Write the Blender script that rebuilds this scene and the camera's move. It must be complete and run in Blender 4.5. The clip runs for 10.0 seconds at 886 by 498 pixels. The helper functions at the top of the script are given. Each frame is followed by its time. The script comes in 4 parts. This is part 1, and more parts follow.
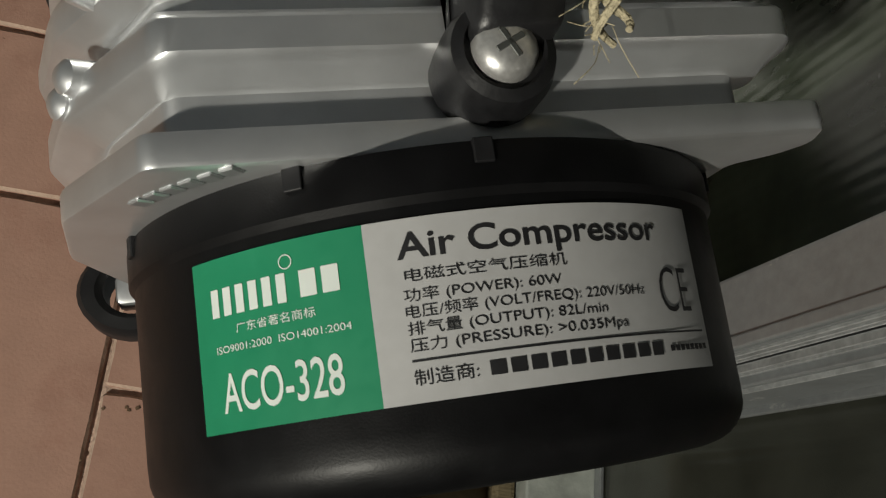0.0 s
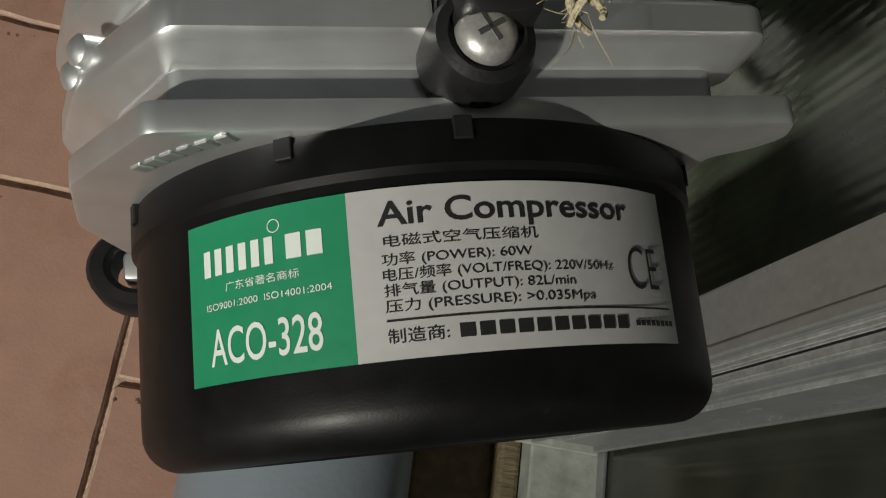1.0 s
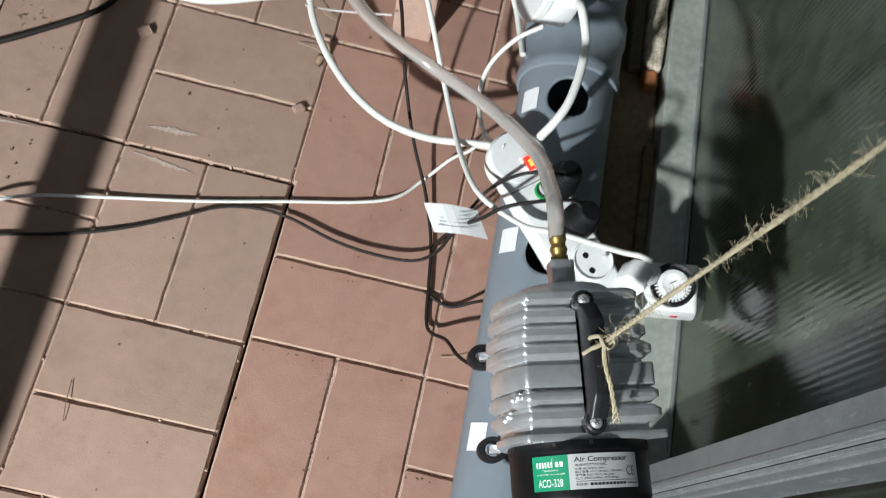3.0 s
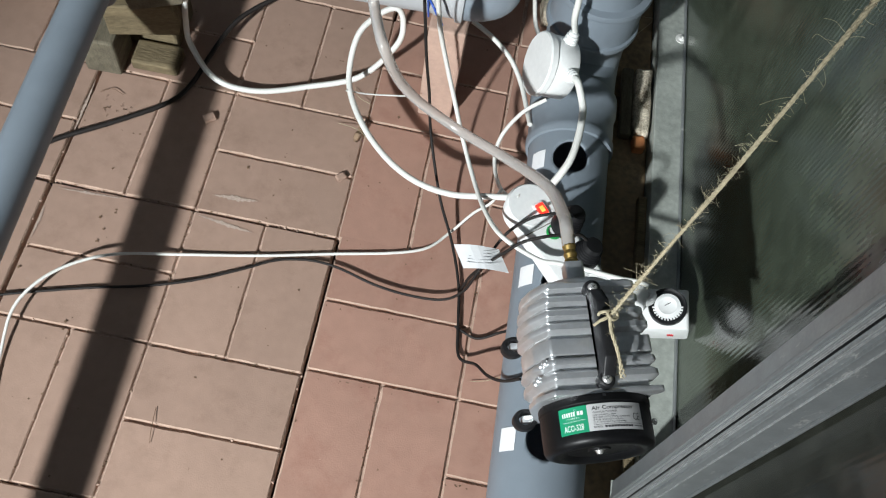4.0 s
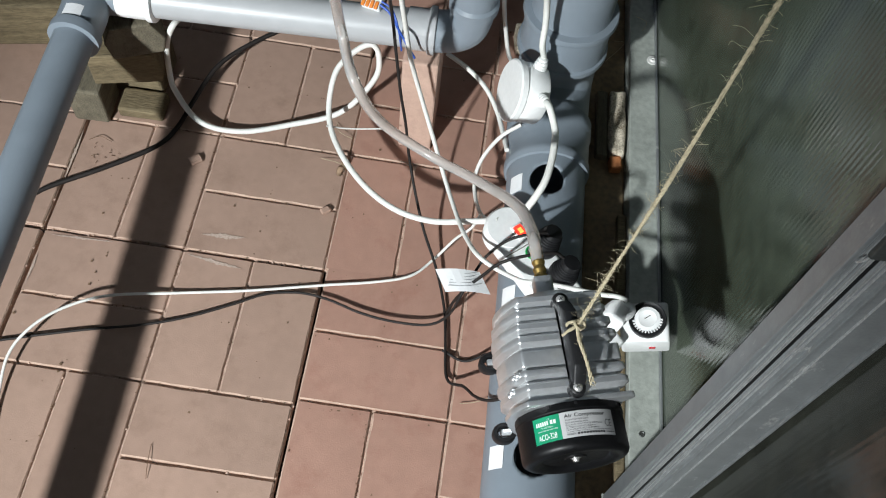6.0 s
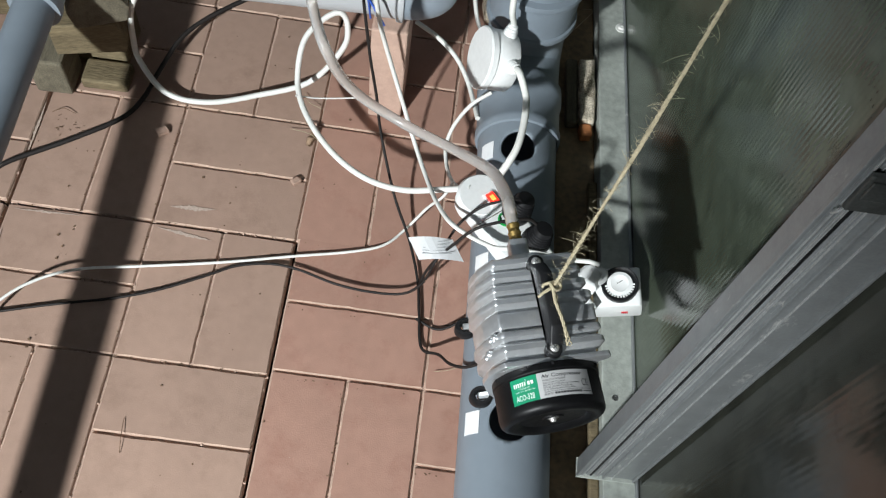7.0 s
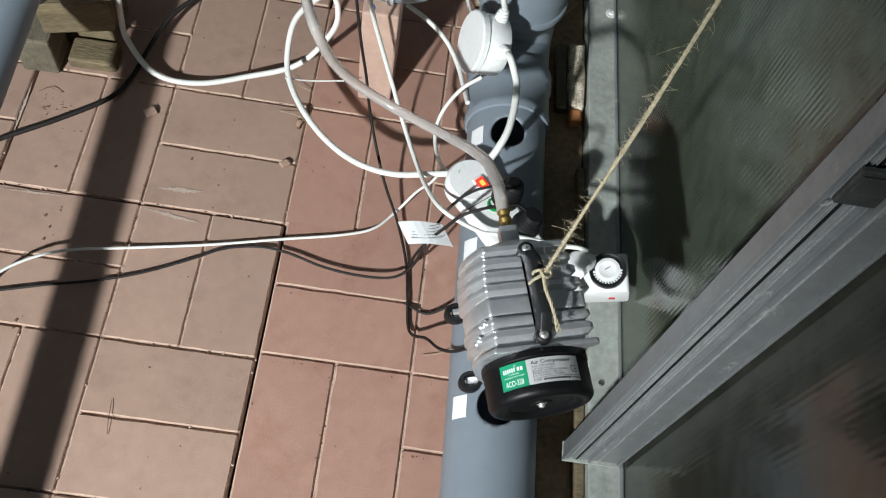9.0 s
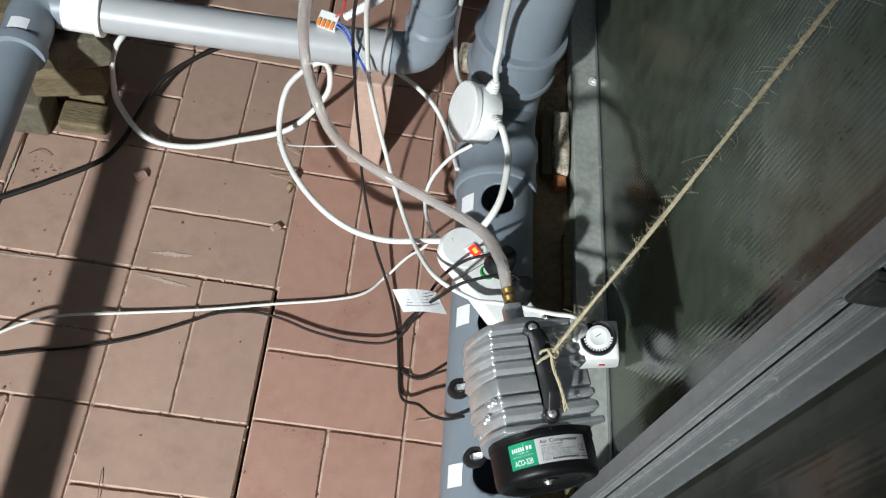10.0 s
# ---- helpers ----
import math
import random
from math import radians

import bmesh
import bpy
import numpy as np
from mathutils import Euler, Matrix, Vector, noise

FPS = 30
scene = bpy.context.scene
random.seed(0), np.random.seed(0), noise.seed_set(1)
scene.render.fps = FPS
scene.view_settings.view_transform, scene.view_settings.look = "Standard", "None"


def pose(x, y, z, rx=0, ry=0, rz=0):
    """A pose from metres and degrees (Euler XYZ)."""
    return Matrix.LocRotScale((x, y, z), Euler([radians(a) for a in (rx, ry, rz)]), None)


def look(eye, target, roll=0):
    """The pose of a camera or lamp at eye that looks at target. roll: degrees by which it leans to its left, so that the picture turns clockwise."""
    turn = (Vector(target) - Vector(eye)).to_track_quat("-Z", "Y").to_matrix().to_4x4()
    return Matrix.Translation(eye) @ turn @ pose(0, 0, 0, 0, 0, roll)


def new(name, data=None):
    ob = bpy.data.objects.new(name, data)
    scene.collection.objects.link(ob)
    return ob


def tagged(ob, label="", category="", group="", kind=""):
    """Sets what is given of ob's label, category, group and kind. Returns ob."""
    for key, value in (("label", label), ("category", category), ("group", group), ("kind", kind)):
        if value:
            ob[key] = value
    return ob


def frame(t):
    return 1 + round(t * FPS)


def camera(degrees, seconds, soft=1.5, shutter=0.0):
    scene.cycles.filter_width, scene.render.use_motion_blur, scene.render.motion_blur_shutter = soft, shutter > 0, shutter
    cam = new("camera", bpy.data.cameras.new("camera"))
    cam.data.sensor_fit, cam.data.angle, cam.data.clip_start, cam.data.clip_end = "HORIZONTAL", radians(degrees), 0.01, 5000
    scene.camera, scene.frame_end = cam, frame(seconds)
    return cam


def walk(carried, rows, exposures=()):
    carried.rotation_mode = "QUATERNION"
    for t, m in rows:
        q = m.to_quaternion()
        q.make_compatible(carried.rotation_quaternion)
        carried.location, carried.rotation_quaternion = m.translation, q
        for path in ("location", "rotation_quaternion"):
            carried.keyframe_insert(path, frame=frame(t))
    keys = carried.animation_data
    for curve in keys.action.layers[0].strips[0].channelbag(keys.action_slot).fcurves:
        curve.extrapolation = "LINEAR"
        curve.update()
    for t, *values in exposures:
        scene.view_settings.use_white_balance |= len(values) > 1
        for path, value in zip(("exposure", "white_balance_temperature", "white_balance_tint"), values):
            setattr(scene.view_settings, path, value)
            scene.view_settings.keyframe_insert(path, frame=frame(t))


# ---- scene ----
cam = camera(52.3, 10.0, soft=1.1, shutter=0.3)
PATH = [
    (0, (0.267, -0.345, 0.521), (0.683, 0.25, -1.343), 43.2),
    (0.5, (0.272, -0.349, 0.523), (0.661, 0.264, -1.341), 42.3),
    (1, (0.272, -0.352, 0.527), (0.637, 0.273, -1.337), 40.9),
    (1.5, (0.261, -0.358, 0.535), (0.612, 0.27, -1.331), 37.4),
    (1.8, (0.248, -0.36, 0.567), (0.529, 0.308, -1.297), 30.8),
    (2, (0.219, -0.372, 0.618), (0.438, 0.309, -1.25), 27.2),
    (2.2, (0.206, -0.384, 0.7), (0.323, 0.272, -1.186), 21.1),
    (2.5, (0.18, -0.406, 0.853), (0.222, 0.248, -1.036), 16.4),
    (2.7, (0.176, -0.402, 0.922), (0.218, 0.262, -0.964), 17.1),
    (3, (0.148, -0.411, 0.99), (0.232, 0.296, -0.879), 19.8),
    (3.2, (0.11, -0.452, 1.053), (0.278, 0.299, -0.793), 26.8),
    (4.3, (0.143, -0.577, 1.118), (0.14, 0.374, -0.641), 10.3),
    (4.5, (0.149, -0.588, 1.122), (0.162, 0.372, -0.632), 11.0),
    (5, (0.157, -0.587, 1.134), (0.171, 0.396, -0.608), 10.0),
    (5.5, (0.167, -0.572, 1.137), (0.153, 0.411, -0.604), 8.1),
    (7, (0.16, -0.587, 1.126), (0.234, 0.362, -0.633), 11.9),
    (7.5, (0.175, -0.58, 1.128), (0.295, 0.32, -0.653), 14.0),
    (8, (0.178, -0.577, 1.131), (0.286, 0.333, -0.647), 13.8),
    (8.5, (0.171, -0.579, 1.127), (0.273, 0.327, -0.654), 13.7),
    (9, (0.154, -0.585, 1.13), (0.267, 0.331, -0.645), 14.7),
    (9.5, (0.127, -0.583, 1.145), (0.264, 0.39, -0.597), 16.5),
    (10, (0.104, -0.566, 1.154), (0.293, 0.436, -0.567), 18.1),
]
walk(cam, [(t, look(eye, target, roll)) for t, eye, target, roll in PATH],
     exposures=[(0, -1.0, 7700, 10), (1.5, -0.9, 7500, 10), (1.8, -0.5, 7000, 10), (2.3, 0.0, 6500, 10), (10, 0.0, 6500, 10)])

# ---- light: one shaded lamp hanging in the dark greenhouse, faint night sky ----
world = bpy.data.worlds.new("night")
scene.world = world
world.use_nodes = True
world.node_tree.nodes["Background"].inputs[0].default_value = (0.55, 0.62, 0.75, 1)
world.node_tree.nodes["Background"].inputs[1].default_value = 0.85
LAMP = Vector((-0.80, -1.95, 1.46))
AIM = Vector((0.13, 0.34, 0.0))
bulb = bpy.data.lights.new("bulb_light", "SPOT")
bulb.energy, bulb.shadow_soft_size, bulb.color = 432, 0.044, (0.93, 0.985, 1.0)
bulb.spot_size, bulb.spot_blend = radians(39), 0.85
new("bulb_light", bulb).matrix_basis = look(LAMP, AIM)


# ---- materials ----
def mat(name, col, rough=0.5, metal=0.0, var=0.12, scale=30.0, bump=0.0, bscale=200.0, rnd=0.0, spec=0.5, col2=None, rvar=0.1,
        trans=0.0, emit=None, coat=0.0, stain=None, speck=None, grain=None):
    m = bpy.data.materials.new(name)
    m.use_nodes = True
    nt = m.node_tree
    b = nt.nodes["Principled BSDF"]
    b.inputs["Roughness"].default_value, b.inputs["Metallic"].default_value = rough, metal
    b.inputs["Specular IOR Level"].default_value = spec
    b.inputs["Transmission Weight"].default_value = trans
    b.inputs["Coat Weight"].default_value = coat
    tc = nt.nodes.new("ShaderNodeTexCoord")
    if emit:
        b.inputs["Emission Color"].default_value, b.inputs["Emission Strength"].default_value = (*emit[0], 1), emit[1]
    where = tc.outputs["Object"]
    if stain:
        where = nt.nodes.new("ShaderNodeNewGeometry").outputs["Position"]
    if grain:
        along = nt.nodes.new("ShaderNodeMapping")
        along.inputs["Scale"].default_value = grain
        nt.links.new(where, along.inputs["Vector"])
        where = along.outputs[0]
    n1 = nt.nodes.new("ShaderNodeTexNoise")
    n1.inputs["Scale"].default_value, n1.inputs["Detail"].default_value = scale, 6
    nt.links.new(where, n1.inputs["Vector"])
    n2 = nt.nodes.new("ShaderNodeTexNoise")
    n2.inputs["Scale"].default_value, n2.inputs["Detail"].default_value = scale * 7, 4
    nt.links.new(where, n2.inputs["Vector"])
    add = nt.nodes.new("ShaderNodeMath")
    add.operation = "ADD"
    nt.links.new(n1.outputs["Fac"], add.inputs[0])
    nt.links.new(n2.outputs["Fac"], add.inputs[1])
    ramp = nt.nodes.new("ShaderNodeMapRange")
    ramp.inputs["From Min"].default_value, ramp.inputs["From Max"].default_value = 0.7, 1.3
    nt.links.new(add.outputs[0], ramp.inputs["Value"])
    mix = nt.nodes.new("ShaderNodeMix")
    mix.data_type = "RGBA"
    lo = [c * (1 - var) for c in col]
    hi = col2 or [min(1, c * (1 + var)) for c in col]
    mix.inputs["A"].default_value, mix.inputs["B"].default_value = (*lo, 1), (*hi, 1)
    nt.links.new(ramp.outputs[0], mix.inputs["Factor"])
    out = mix.outputs["Result"]
    if stain:
        n4 = nt.nodes.new("ShaderNodeTexNoise")
        n4.inputs["Scale"].default_value, n4.inputs["Detail"].default_value, n4.inputs["Roughness"].default_value = 13, 10, 0.72
        nt.links.new(where, n4.inputs["Vector"])
        r4 = nt.nodes.new("ShaderNodeMapRange")
        r4.inputs["From Min"].default_value, r4.inputs["From Max"].default_value, r4.inputs["To Max"].default_value = 0.51, 0.69, stain[1]
        nt.links.new(n4.outputs["Fac"], r4.inputs["Value"])
        m4 = nt.nodes.new("ShaderNodeMix")
        m4.data_type = "RGBA"
        m4.inputs["B"].default_value = (*stain[0], 1)
        nt.links.new(r4.outputs[0], m4.inputs["Factor"])
        nt.links.new(out, m4.inputs["A"])
        n5 = nt.nodes.new("ShaderNodeTexNoise")
        n5.inputs["Scale"].default_value, n5.inputs["Detail"].default_value, n5.inputs["Roughness"].default_value = 38, 8, 0.75
        nt.links.new(where, n5.inputs["Vector"])
        r5 = nt.nodes.new("ShaderNodeMapRange")
        r5.inputs["From Min"].default_value, r5.inputs["From Max"].default_value, r5.inputs["To Max"].default_value = 0.64, 0.80, 0.45
        nt.links.new(n5.outputs["Fac"], r5.inputs["Value"])
        m5 = nt.nodes.new("ShaderNodeMix")
        m5.data_type = "RGBA"
        m5.inputs["B"].default_value = (0.50, 0.42, 0.36, 1)
        nt.links.new(r5.outputs[0], m5.inputs["Factor"])
        nt.links.new(m4.outputs["Result"], m5.inputs["A"])
        out = m5.outputs["Result"]
    if speck:
        n6 = nt.nodes.new("ShaderNodeTexNoise")
        n6.inputs["Scale"].default_value, n6.inputs["Detail"].default_value, n6.inputs["Roughness"].default_value = 55, 7, 0.75
        sq = nt.nodes.new("ShaderNodeMapping")
        sq.inputs["Scale"].default_value = (1.0, 1.0, 0.45)
        nt.links.new(where, sq.inputs["Vector"])
        nt.links.new(sq.outputs[0], n6.inputs["Vector"])
        r6 = nt.nodes.new("ShaderNodeMapRange")
        r6.inputs["From Min"].default_value, r6.inputs["From Max"].default_value, r6.inputs["To Max"].default_value = 0.60, 0.67, 0.75
        nt.links.new(n6.outputs["Fac"], r6.inputs["Value"])
        m6 = nt.nodes.new("ShaderNodeMix")
        m6.data_type = "RGBA"
        m6.inputs["B"].default_value = (*speck, 1)
        nt.links.new(r6.outputs[0], m6.inputs["Factor"])
        nt.links.new(out, m6.inputs["A"])
        out = m6.outputs["Result"]
    if rnd:
        oi = nt.nodes.new("ShaderNodeObjectInfo")
        hsv = nt.nodes.new("ShaderNodeHueSaturation")
        mr = nt.nodes.new("ShaderNodeMapRange")
        mr.inputs["To Min"].default_value, mr.inputs["To Max"].default_value = 1 - rnd, 1 + rnd
        nt.links.new(oi.outputs["Random"], mr.inputs["Value"])
        nt.links.new(mr.outputs[0], hsv.inputs["Value"])
        nt.links.new(out, hsv.inputs["Color"])
        out = hsv.outputs["Color"]
    nt.links.new(out, b.inputs["Base Color"])
    rr = nt.nodes.new("ShaderNodeMapRange")
    rr.inputs["To Min"].default_value, rr.inputs["To Max"].default_value = max(0, rough - rvar), min(1, rough + rvar)
    nt.links.new(n2.outputs["Fac"], rr.inputs["Value"])
    nt.links.new(rr.outputs[0], b.inputs["Roughness"])
    if bump:
        n3 = nt.nodes.new("ShaderNodeTexNoise")
        n3.inputs["Scale"].default_value, n3.inputs["Detail"].default_value = bscale, 5
        nt.links.new(where, n3.inputs["Vector"])
        bp = nt.nodes.new("ShaderNodeBump")
        bp.inputs["Strength"].default_value, bp.inputs["Distance"].default_value = bump, 0.002
        nt.links.new(n3.outputs["Fac"], bp.inputs["Height"])
        nt.links.new(bp.outputs[0], b.inputs["Normal"])
    return m


M_BRICK = mat("fired_clay", (0.366, 0.246, 0.190), 0.85, var=0.07, scale=9, bump=0.13, bscale=520, rnd=0.05, spec=0.25, stain=((0.20, 0.128, 0.092), 0.40))
M_BRICK2 = mat("fired_clay_red", (0.380, 0.221, 0.168), 0.85, var=0.08, scale=7, bump=0.13, bscale=520, rnd=0.06, spec=0.25, stain=((0.26, 0.115, 0.085), 0.45))
M_RIM = mat("dusty_worn_clay", (0.47, 0.335, 0.262), 0.9, var=0.18, scale=60, bump=0.5, bscale=400, spec=0.2, stain=((0.30, 0.19, 0.14), 0.5))
M_SLAB = mat("clay_joint", (0.52, 0.37, 0.295), 0.9, var=0.25, scale=40, bump=0.8, bscale=260, spec=0.2, stain=((0.10, 0.065, 0.045), 0.7))
M_SOIL = mat("soil", (0.045, 0.032, 0.025), 0.95, var=0.4, scale=40, bump=1.0, bscale=150, spec=0.2)
M_PVC = mat("grey_pvc", (0.20, 0.235, 0.27), 0.42, var=0.05, scale=6, bump=0.06, bscale=300, rvar=0.06)
M_PVC_L = mat("pale_grey_pvc", (0.40, 0.41, 0.42), 0.4, var=0.04, scale=6, bump=0.05, bscale=300, rvar=0.06)
M_RUBBER = mat("black_rubber", (0.010, 0.010, 0.011), 0.5, spec=0.25, var=0.3, scale=30)
M_BLACKPL = mat("black_plastic", (0.011, 0.011, 0.012), 0.40, var=0.25, scale=60, bump=0.05, bscale=1500, rvar=0.1)
M_CAP = mat("black_moulded_plastic", (0.005, 0.005, 0.0055), 0.42, spec=0.22, var=0.3, scale=25, bump=0.04, bscale=3000, rvar=0.10)
M_ALU = mat("cast_aluminium", (0.74, 0.75, 0.76), 0.34, metal=0.84, var=0.08, scale=20, bump=0.045, bscale=60, rvar=0.06)
M_STEEL = mat("galvanised_steel", (0.30, 0.315, 0.32), 0.42, metal=0.55, var=0.12, scale=45, bump=0.08, bscale=350, rvar=0.10, speck=(0.62, 0.62, 0.60))
M_STEELB = mat("brighter_zinc_bead", (0.46, 0.47, 0.47), 0.4, metal=0.5, var=0.25, scale=60, rvar=0.1)
M_STEELD = mat("weathered_zinc", (0.38, 0.405, 0.370), 0.6, metal=0.15, var=0.25, scale=14, bump=0.2, bscale=250, rvar=0.15)
M_DZINC = mat("darkened_zinc", (0.10, 0.105, 0.10), 0.5, metal=0.6, var=0.3, scale=60)
M_SCREW = mat("bright_screw_steel", (0.70, 0.69, 0.67), 0.34, metal=0.75, var=0.15, scale=200)
M_BRASS = mat("tarnished_brass", (0.42, 0.29, 0.10), 0.35, metal=0.9, var=0.25, scale=120)
M_WHITE = mat("white_plastic", (0.81, 0.82, 0.81), 0.4, var=0.05, scale=20, rvar=0.08)
M_CABLE_W = mat("white_cable", (0.74, 0.74, 0.70), 0.45, var=0.07, scale=25)
M_CABLE_B = mat("black_cable", (0.016, 0.013, 0.012), 0.62, spec=0.3, var=0.3, scale=40)
M_BLUE = mat("blue_wire", (0.03, 0.09, 0.42), 0.4)
M_REDW = mat("red_wire", (0.5, 0.03, 0.03), 0.4)
M_ORANGE = mat("orange_lever", (0.75, 0.24, 0.04), 0.4)
M_HOSE = mat("clear_pvc_hose", (0.88, 0.84, 0.80), 0.20, var=0.06, scale=12, trans=0.70, rvar=0.05)
M_PAPER = mat("white_paper", (0.78, 0.79, 0.80), 0.7, var=0.04, scale=40, bump=0.1, bscale=60)
M_LABELW = mat("silver_label", (0.50, 0.50, 0.50), 0.38, metal=0.1, var=0.05, scale=60)
M_LABELG = mat("green_label", (0.004, 0.235, 0.115), 0.45, var=0.05, scale=60)
M_INKW = mat("white_ink", (0.70, 0.76, 0.72), 0.5, var=0.03)
M_PRINT = mat("grey_print", (0.40, 0.41, 0.42), 0.6, var=0.05)
M_ZINC = mat("bright_zinc", (0.80, 0.80, 0.77), 0.45, metal=0.15, var=0.12, scale=300)
M_INKB = mat("black_ink", (0.016, 0.016, 0.018), 0.5, var=0.1)
M_ROPE = mat("jute", (0.45, 0.39, 0.265), 0.9, var=0.3, scale=300, bump=0.6, bscale=1500, spec=0.2)
M_WOOD = mat("old_timber", (0.158, 0.124, 0.073), 0.8, var=0.40, scale=14, bump=0.6, bscale=60, spec=0.3, grain=(1.0, 6.0, 6.0))
M_WOODW = mat("wet_dark_timber", (0.20, 0.138, 0.076), 0.6, var=0.4, scale=18, bump=0.5, bscale=120)
M_GREYBLK = mat("weathered_grey_timber", (0.120, 0.104, 0.072), 0.85, var=0.40, scale=16, bump=0.6, bscale=70, grain=(5.0, 1.0, 5.0))
M_PINK = mat("pink_clay_block", (0.50, 0.34, 0.27), 0.85, var=0.10, scale=20, bump=0.3, bscale=300)
M_BARK = mat("peeled_wood", (0.36, 0.26, 0.14), 0.85, var=0.6, scale=60, bump=0.9, bscale=220, col2=(0.80, 0.72, 0.58))
M_ORANGEBK = mat("orange_brick", (0.45, 0.17, 0.06), 0.85, var=0.2, scale=80)
M_RED = mat("lit_red_switch", (0.7, 0.02, 0.01), 0.3, emit=((1.0, 0.035, 0.02), 1.8))
M_NEON = mat("neon_glow", (0.9, 0.3, 0.05), 0.3, emit=((1.0, 0.30, 0.06), 2.2))
M_GREEN = mat("green_plastic", (0.01, 0.30, 0.06), 0.4)
M_GLOW = mat("lamp_glass", (0.9, 0.88, 0.8), 0.4, emit=((1.0, 0.94, 0.86), 30.0))
M_DIRT = mat("dry_litter", (0.16, 0.10, 0.06), 0.9, var=0.4, scale=100)
M_LEAF = mat("dead_leaf", (0.27, 0.18, 0.115), 0.8, var=0.4, scale=150, bump=0.4, bscale=600)
M_CHALK = mat("pale_scuff", (0.45, 0.35, 0.29), 0.9, var=0.3, scale=300)


def ribbed(name, col, clear, flute=0.15):
    """Twin-wall polycarbonate: glossy, cloudy, with upright flutes."""
    m = mat(name, col, 0.16, var=0.35, scale=5, trans=clear, rvar=0.07, spec=0.7)
    nt = m.node_tree
    tc = nt.nodes.new("ShaderNodeTexCoord")
    w = nt.nodes.new("ShaderNodeTexWave")
    w.bands_direction = "Y"
    w.inputs["Scale"].default_value, w.inputs["Distortion"].default_value = 48, 0.3
    nt.links.new(tc.outputs["Object"], w.inputs["Vector"])
    n = nt.nodes.new("ShaderNodeTexNoise")
    n.inputs["Scale"].default_value = 7
    nt.links.new(tc.outputs["Object"], n.inputs["Vector"])
    b1 = nt.nodes.new("ShaderNodeBump")
    b1.inputs["Strength"].default_value, b1.inputs["Distance"].default_value = 0.25, 0.01
    nt.links.new(n.outputs["Fac"], b1.inputs["Height"])
    b2 = nt.nodes.new("ShaderNodeBump")
    b2.inputs["Strength"].default_value, b2.inputs["Distance"].default_value = flute, 0.001
    nt.links.new(w.outputs["Fac"], b2.inputs["Height"])
    nt.links.new(b1.outputs[0], b2.inputs["Normal"])
    nt.links.new(b2.outputs[0], nt.nodes["Principled BSDF"].inputs["Normal"])
    return m


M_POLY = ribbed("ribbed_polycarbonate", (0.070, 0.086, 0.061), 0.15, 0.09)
# the night behind this panel is put into a darker base colour
M_POLYD = ribbed("night_dark_polycarbonate", (0.048, 0.050, 0.040), 0.2, 0.06)
M_ROOF = ribbed("clear_polycarbonate", (0.62, 0.66, 0.64), 0.6)


# ---- mesh helpers ----
def part(name, bm, material, parent=None, label="", smooth=False, m=None):
    me = bpy.data.meshes.new(name)
    bm.to_mesh(me)
    bm.free()
    me.materials.append(material)
    if smooth:
        me.shade_smooth()
        me.set_sharp_from_angle(angle=radians(38))
    ob = new(name, me)
    if m is not None:
        ob.matrix_basis = m
    if parent is not None:
        ob.parent = parent
    if label:
        ob["label"] = label
    return ob


def empty(name, m=None):
    ob = new(name)
    ob.empty_display_size = 0.01
    if m is not None:
        ob.matrix_basis = m
    return ob


def box(x0, x1, y0, y1, z0, z1, bev=0.0, seg=2, bm=None, m=None):
    own = bmesh.new()
    bmesh.ops.create_cube(own, size=1)
    for v in own.verts:
        v.co = Vector(((x0 + x1) / 2 + v.co.x * (x1 - x0), (y0 + y1) / 2 + v.co.y * (y1 - y0), (z0 + z1) / 2 + v.co.z * (z1 - z0)))
    if bev:
        bmesh.ops.bevel(own, geom=own.edges[:], offset=bev, segments=seg, affect="EDGES", profile=0.5)
    return merge(own, bm, m)


def merge(own, bm=None, m=None):
    if m is not None:
        own.transform(m)
    if bm is None:
        return own
    me = bpy.data.meshes.new("tmp")
    own.to_mesh(me)
    own.free()
    bm.from_mesh(me)
    bpy.data.meshes.remove(me)
    return bm


def lathe(profile, n=48, bm=None, m=None, axis="Z"):
    """Turned solid from (radius, height) pairs; radius 0 closes an end."""
    own = bmesh.new()
    rings = []
    for r, h in profile:
        if r < 1e-6:
            rings.append([own.verts.new((0, 0, h))])
        else:
            rings.append([own.verts.new((r * math.cos(2 * math.pi * k / n), r * math.sin(2 * math.pi * k / n), h)) for k in range(n)])
    for a, b in zip(rings, rings[1:]):
        for k in range(n):
            q = [a[k % len(a)], a[(k + 1) % len(a)], b[(k + 1) % len(b)], b[k % len(b)]]
            f = []
            for v in q:
                if v not in f:
                    f.append(v)
            if len(f) > 2:
                own.faces.new(f)
    bmesh.ops.recalc_face_normals(own, faces=own.faces[:])
    if axis == "Y":
        own.transform(Matrix.Rotation(radians(-90), 4, "X"))
    if axis == "X":
        own.transform(Matrix.Rotation(radians(90), 4, "Y"))
    return merge(own, bm, m)


def smooth_path(pts, step=6):
    p = [Vector(q) for q in pts]
    p = [2 * p[0] - p[1]] + p + [2 * p[-1] - p[-2]]
    out = []
    for i in range(1, len(p) - 2):
        for k in range(step):
            t = k / step
            a, b, c, d = p[i - 1], p[i], p[i + 1], p[i + 2]
            out.append(0.5 * (2 * b + (c - a) * t + (2 * a - 5 * b + 4 * c - d) * t * t + (3 * b - a - 3 * c + d) * t ** 3))
    out.append(p[-2])
    return out


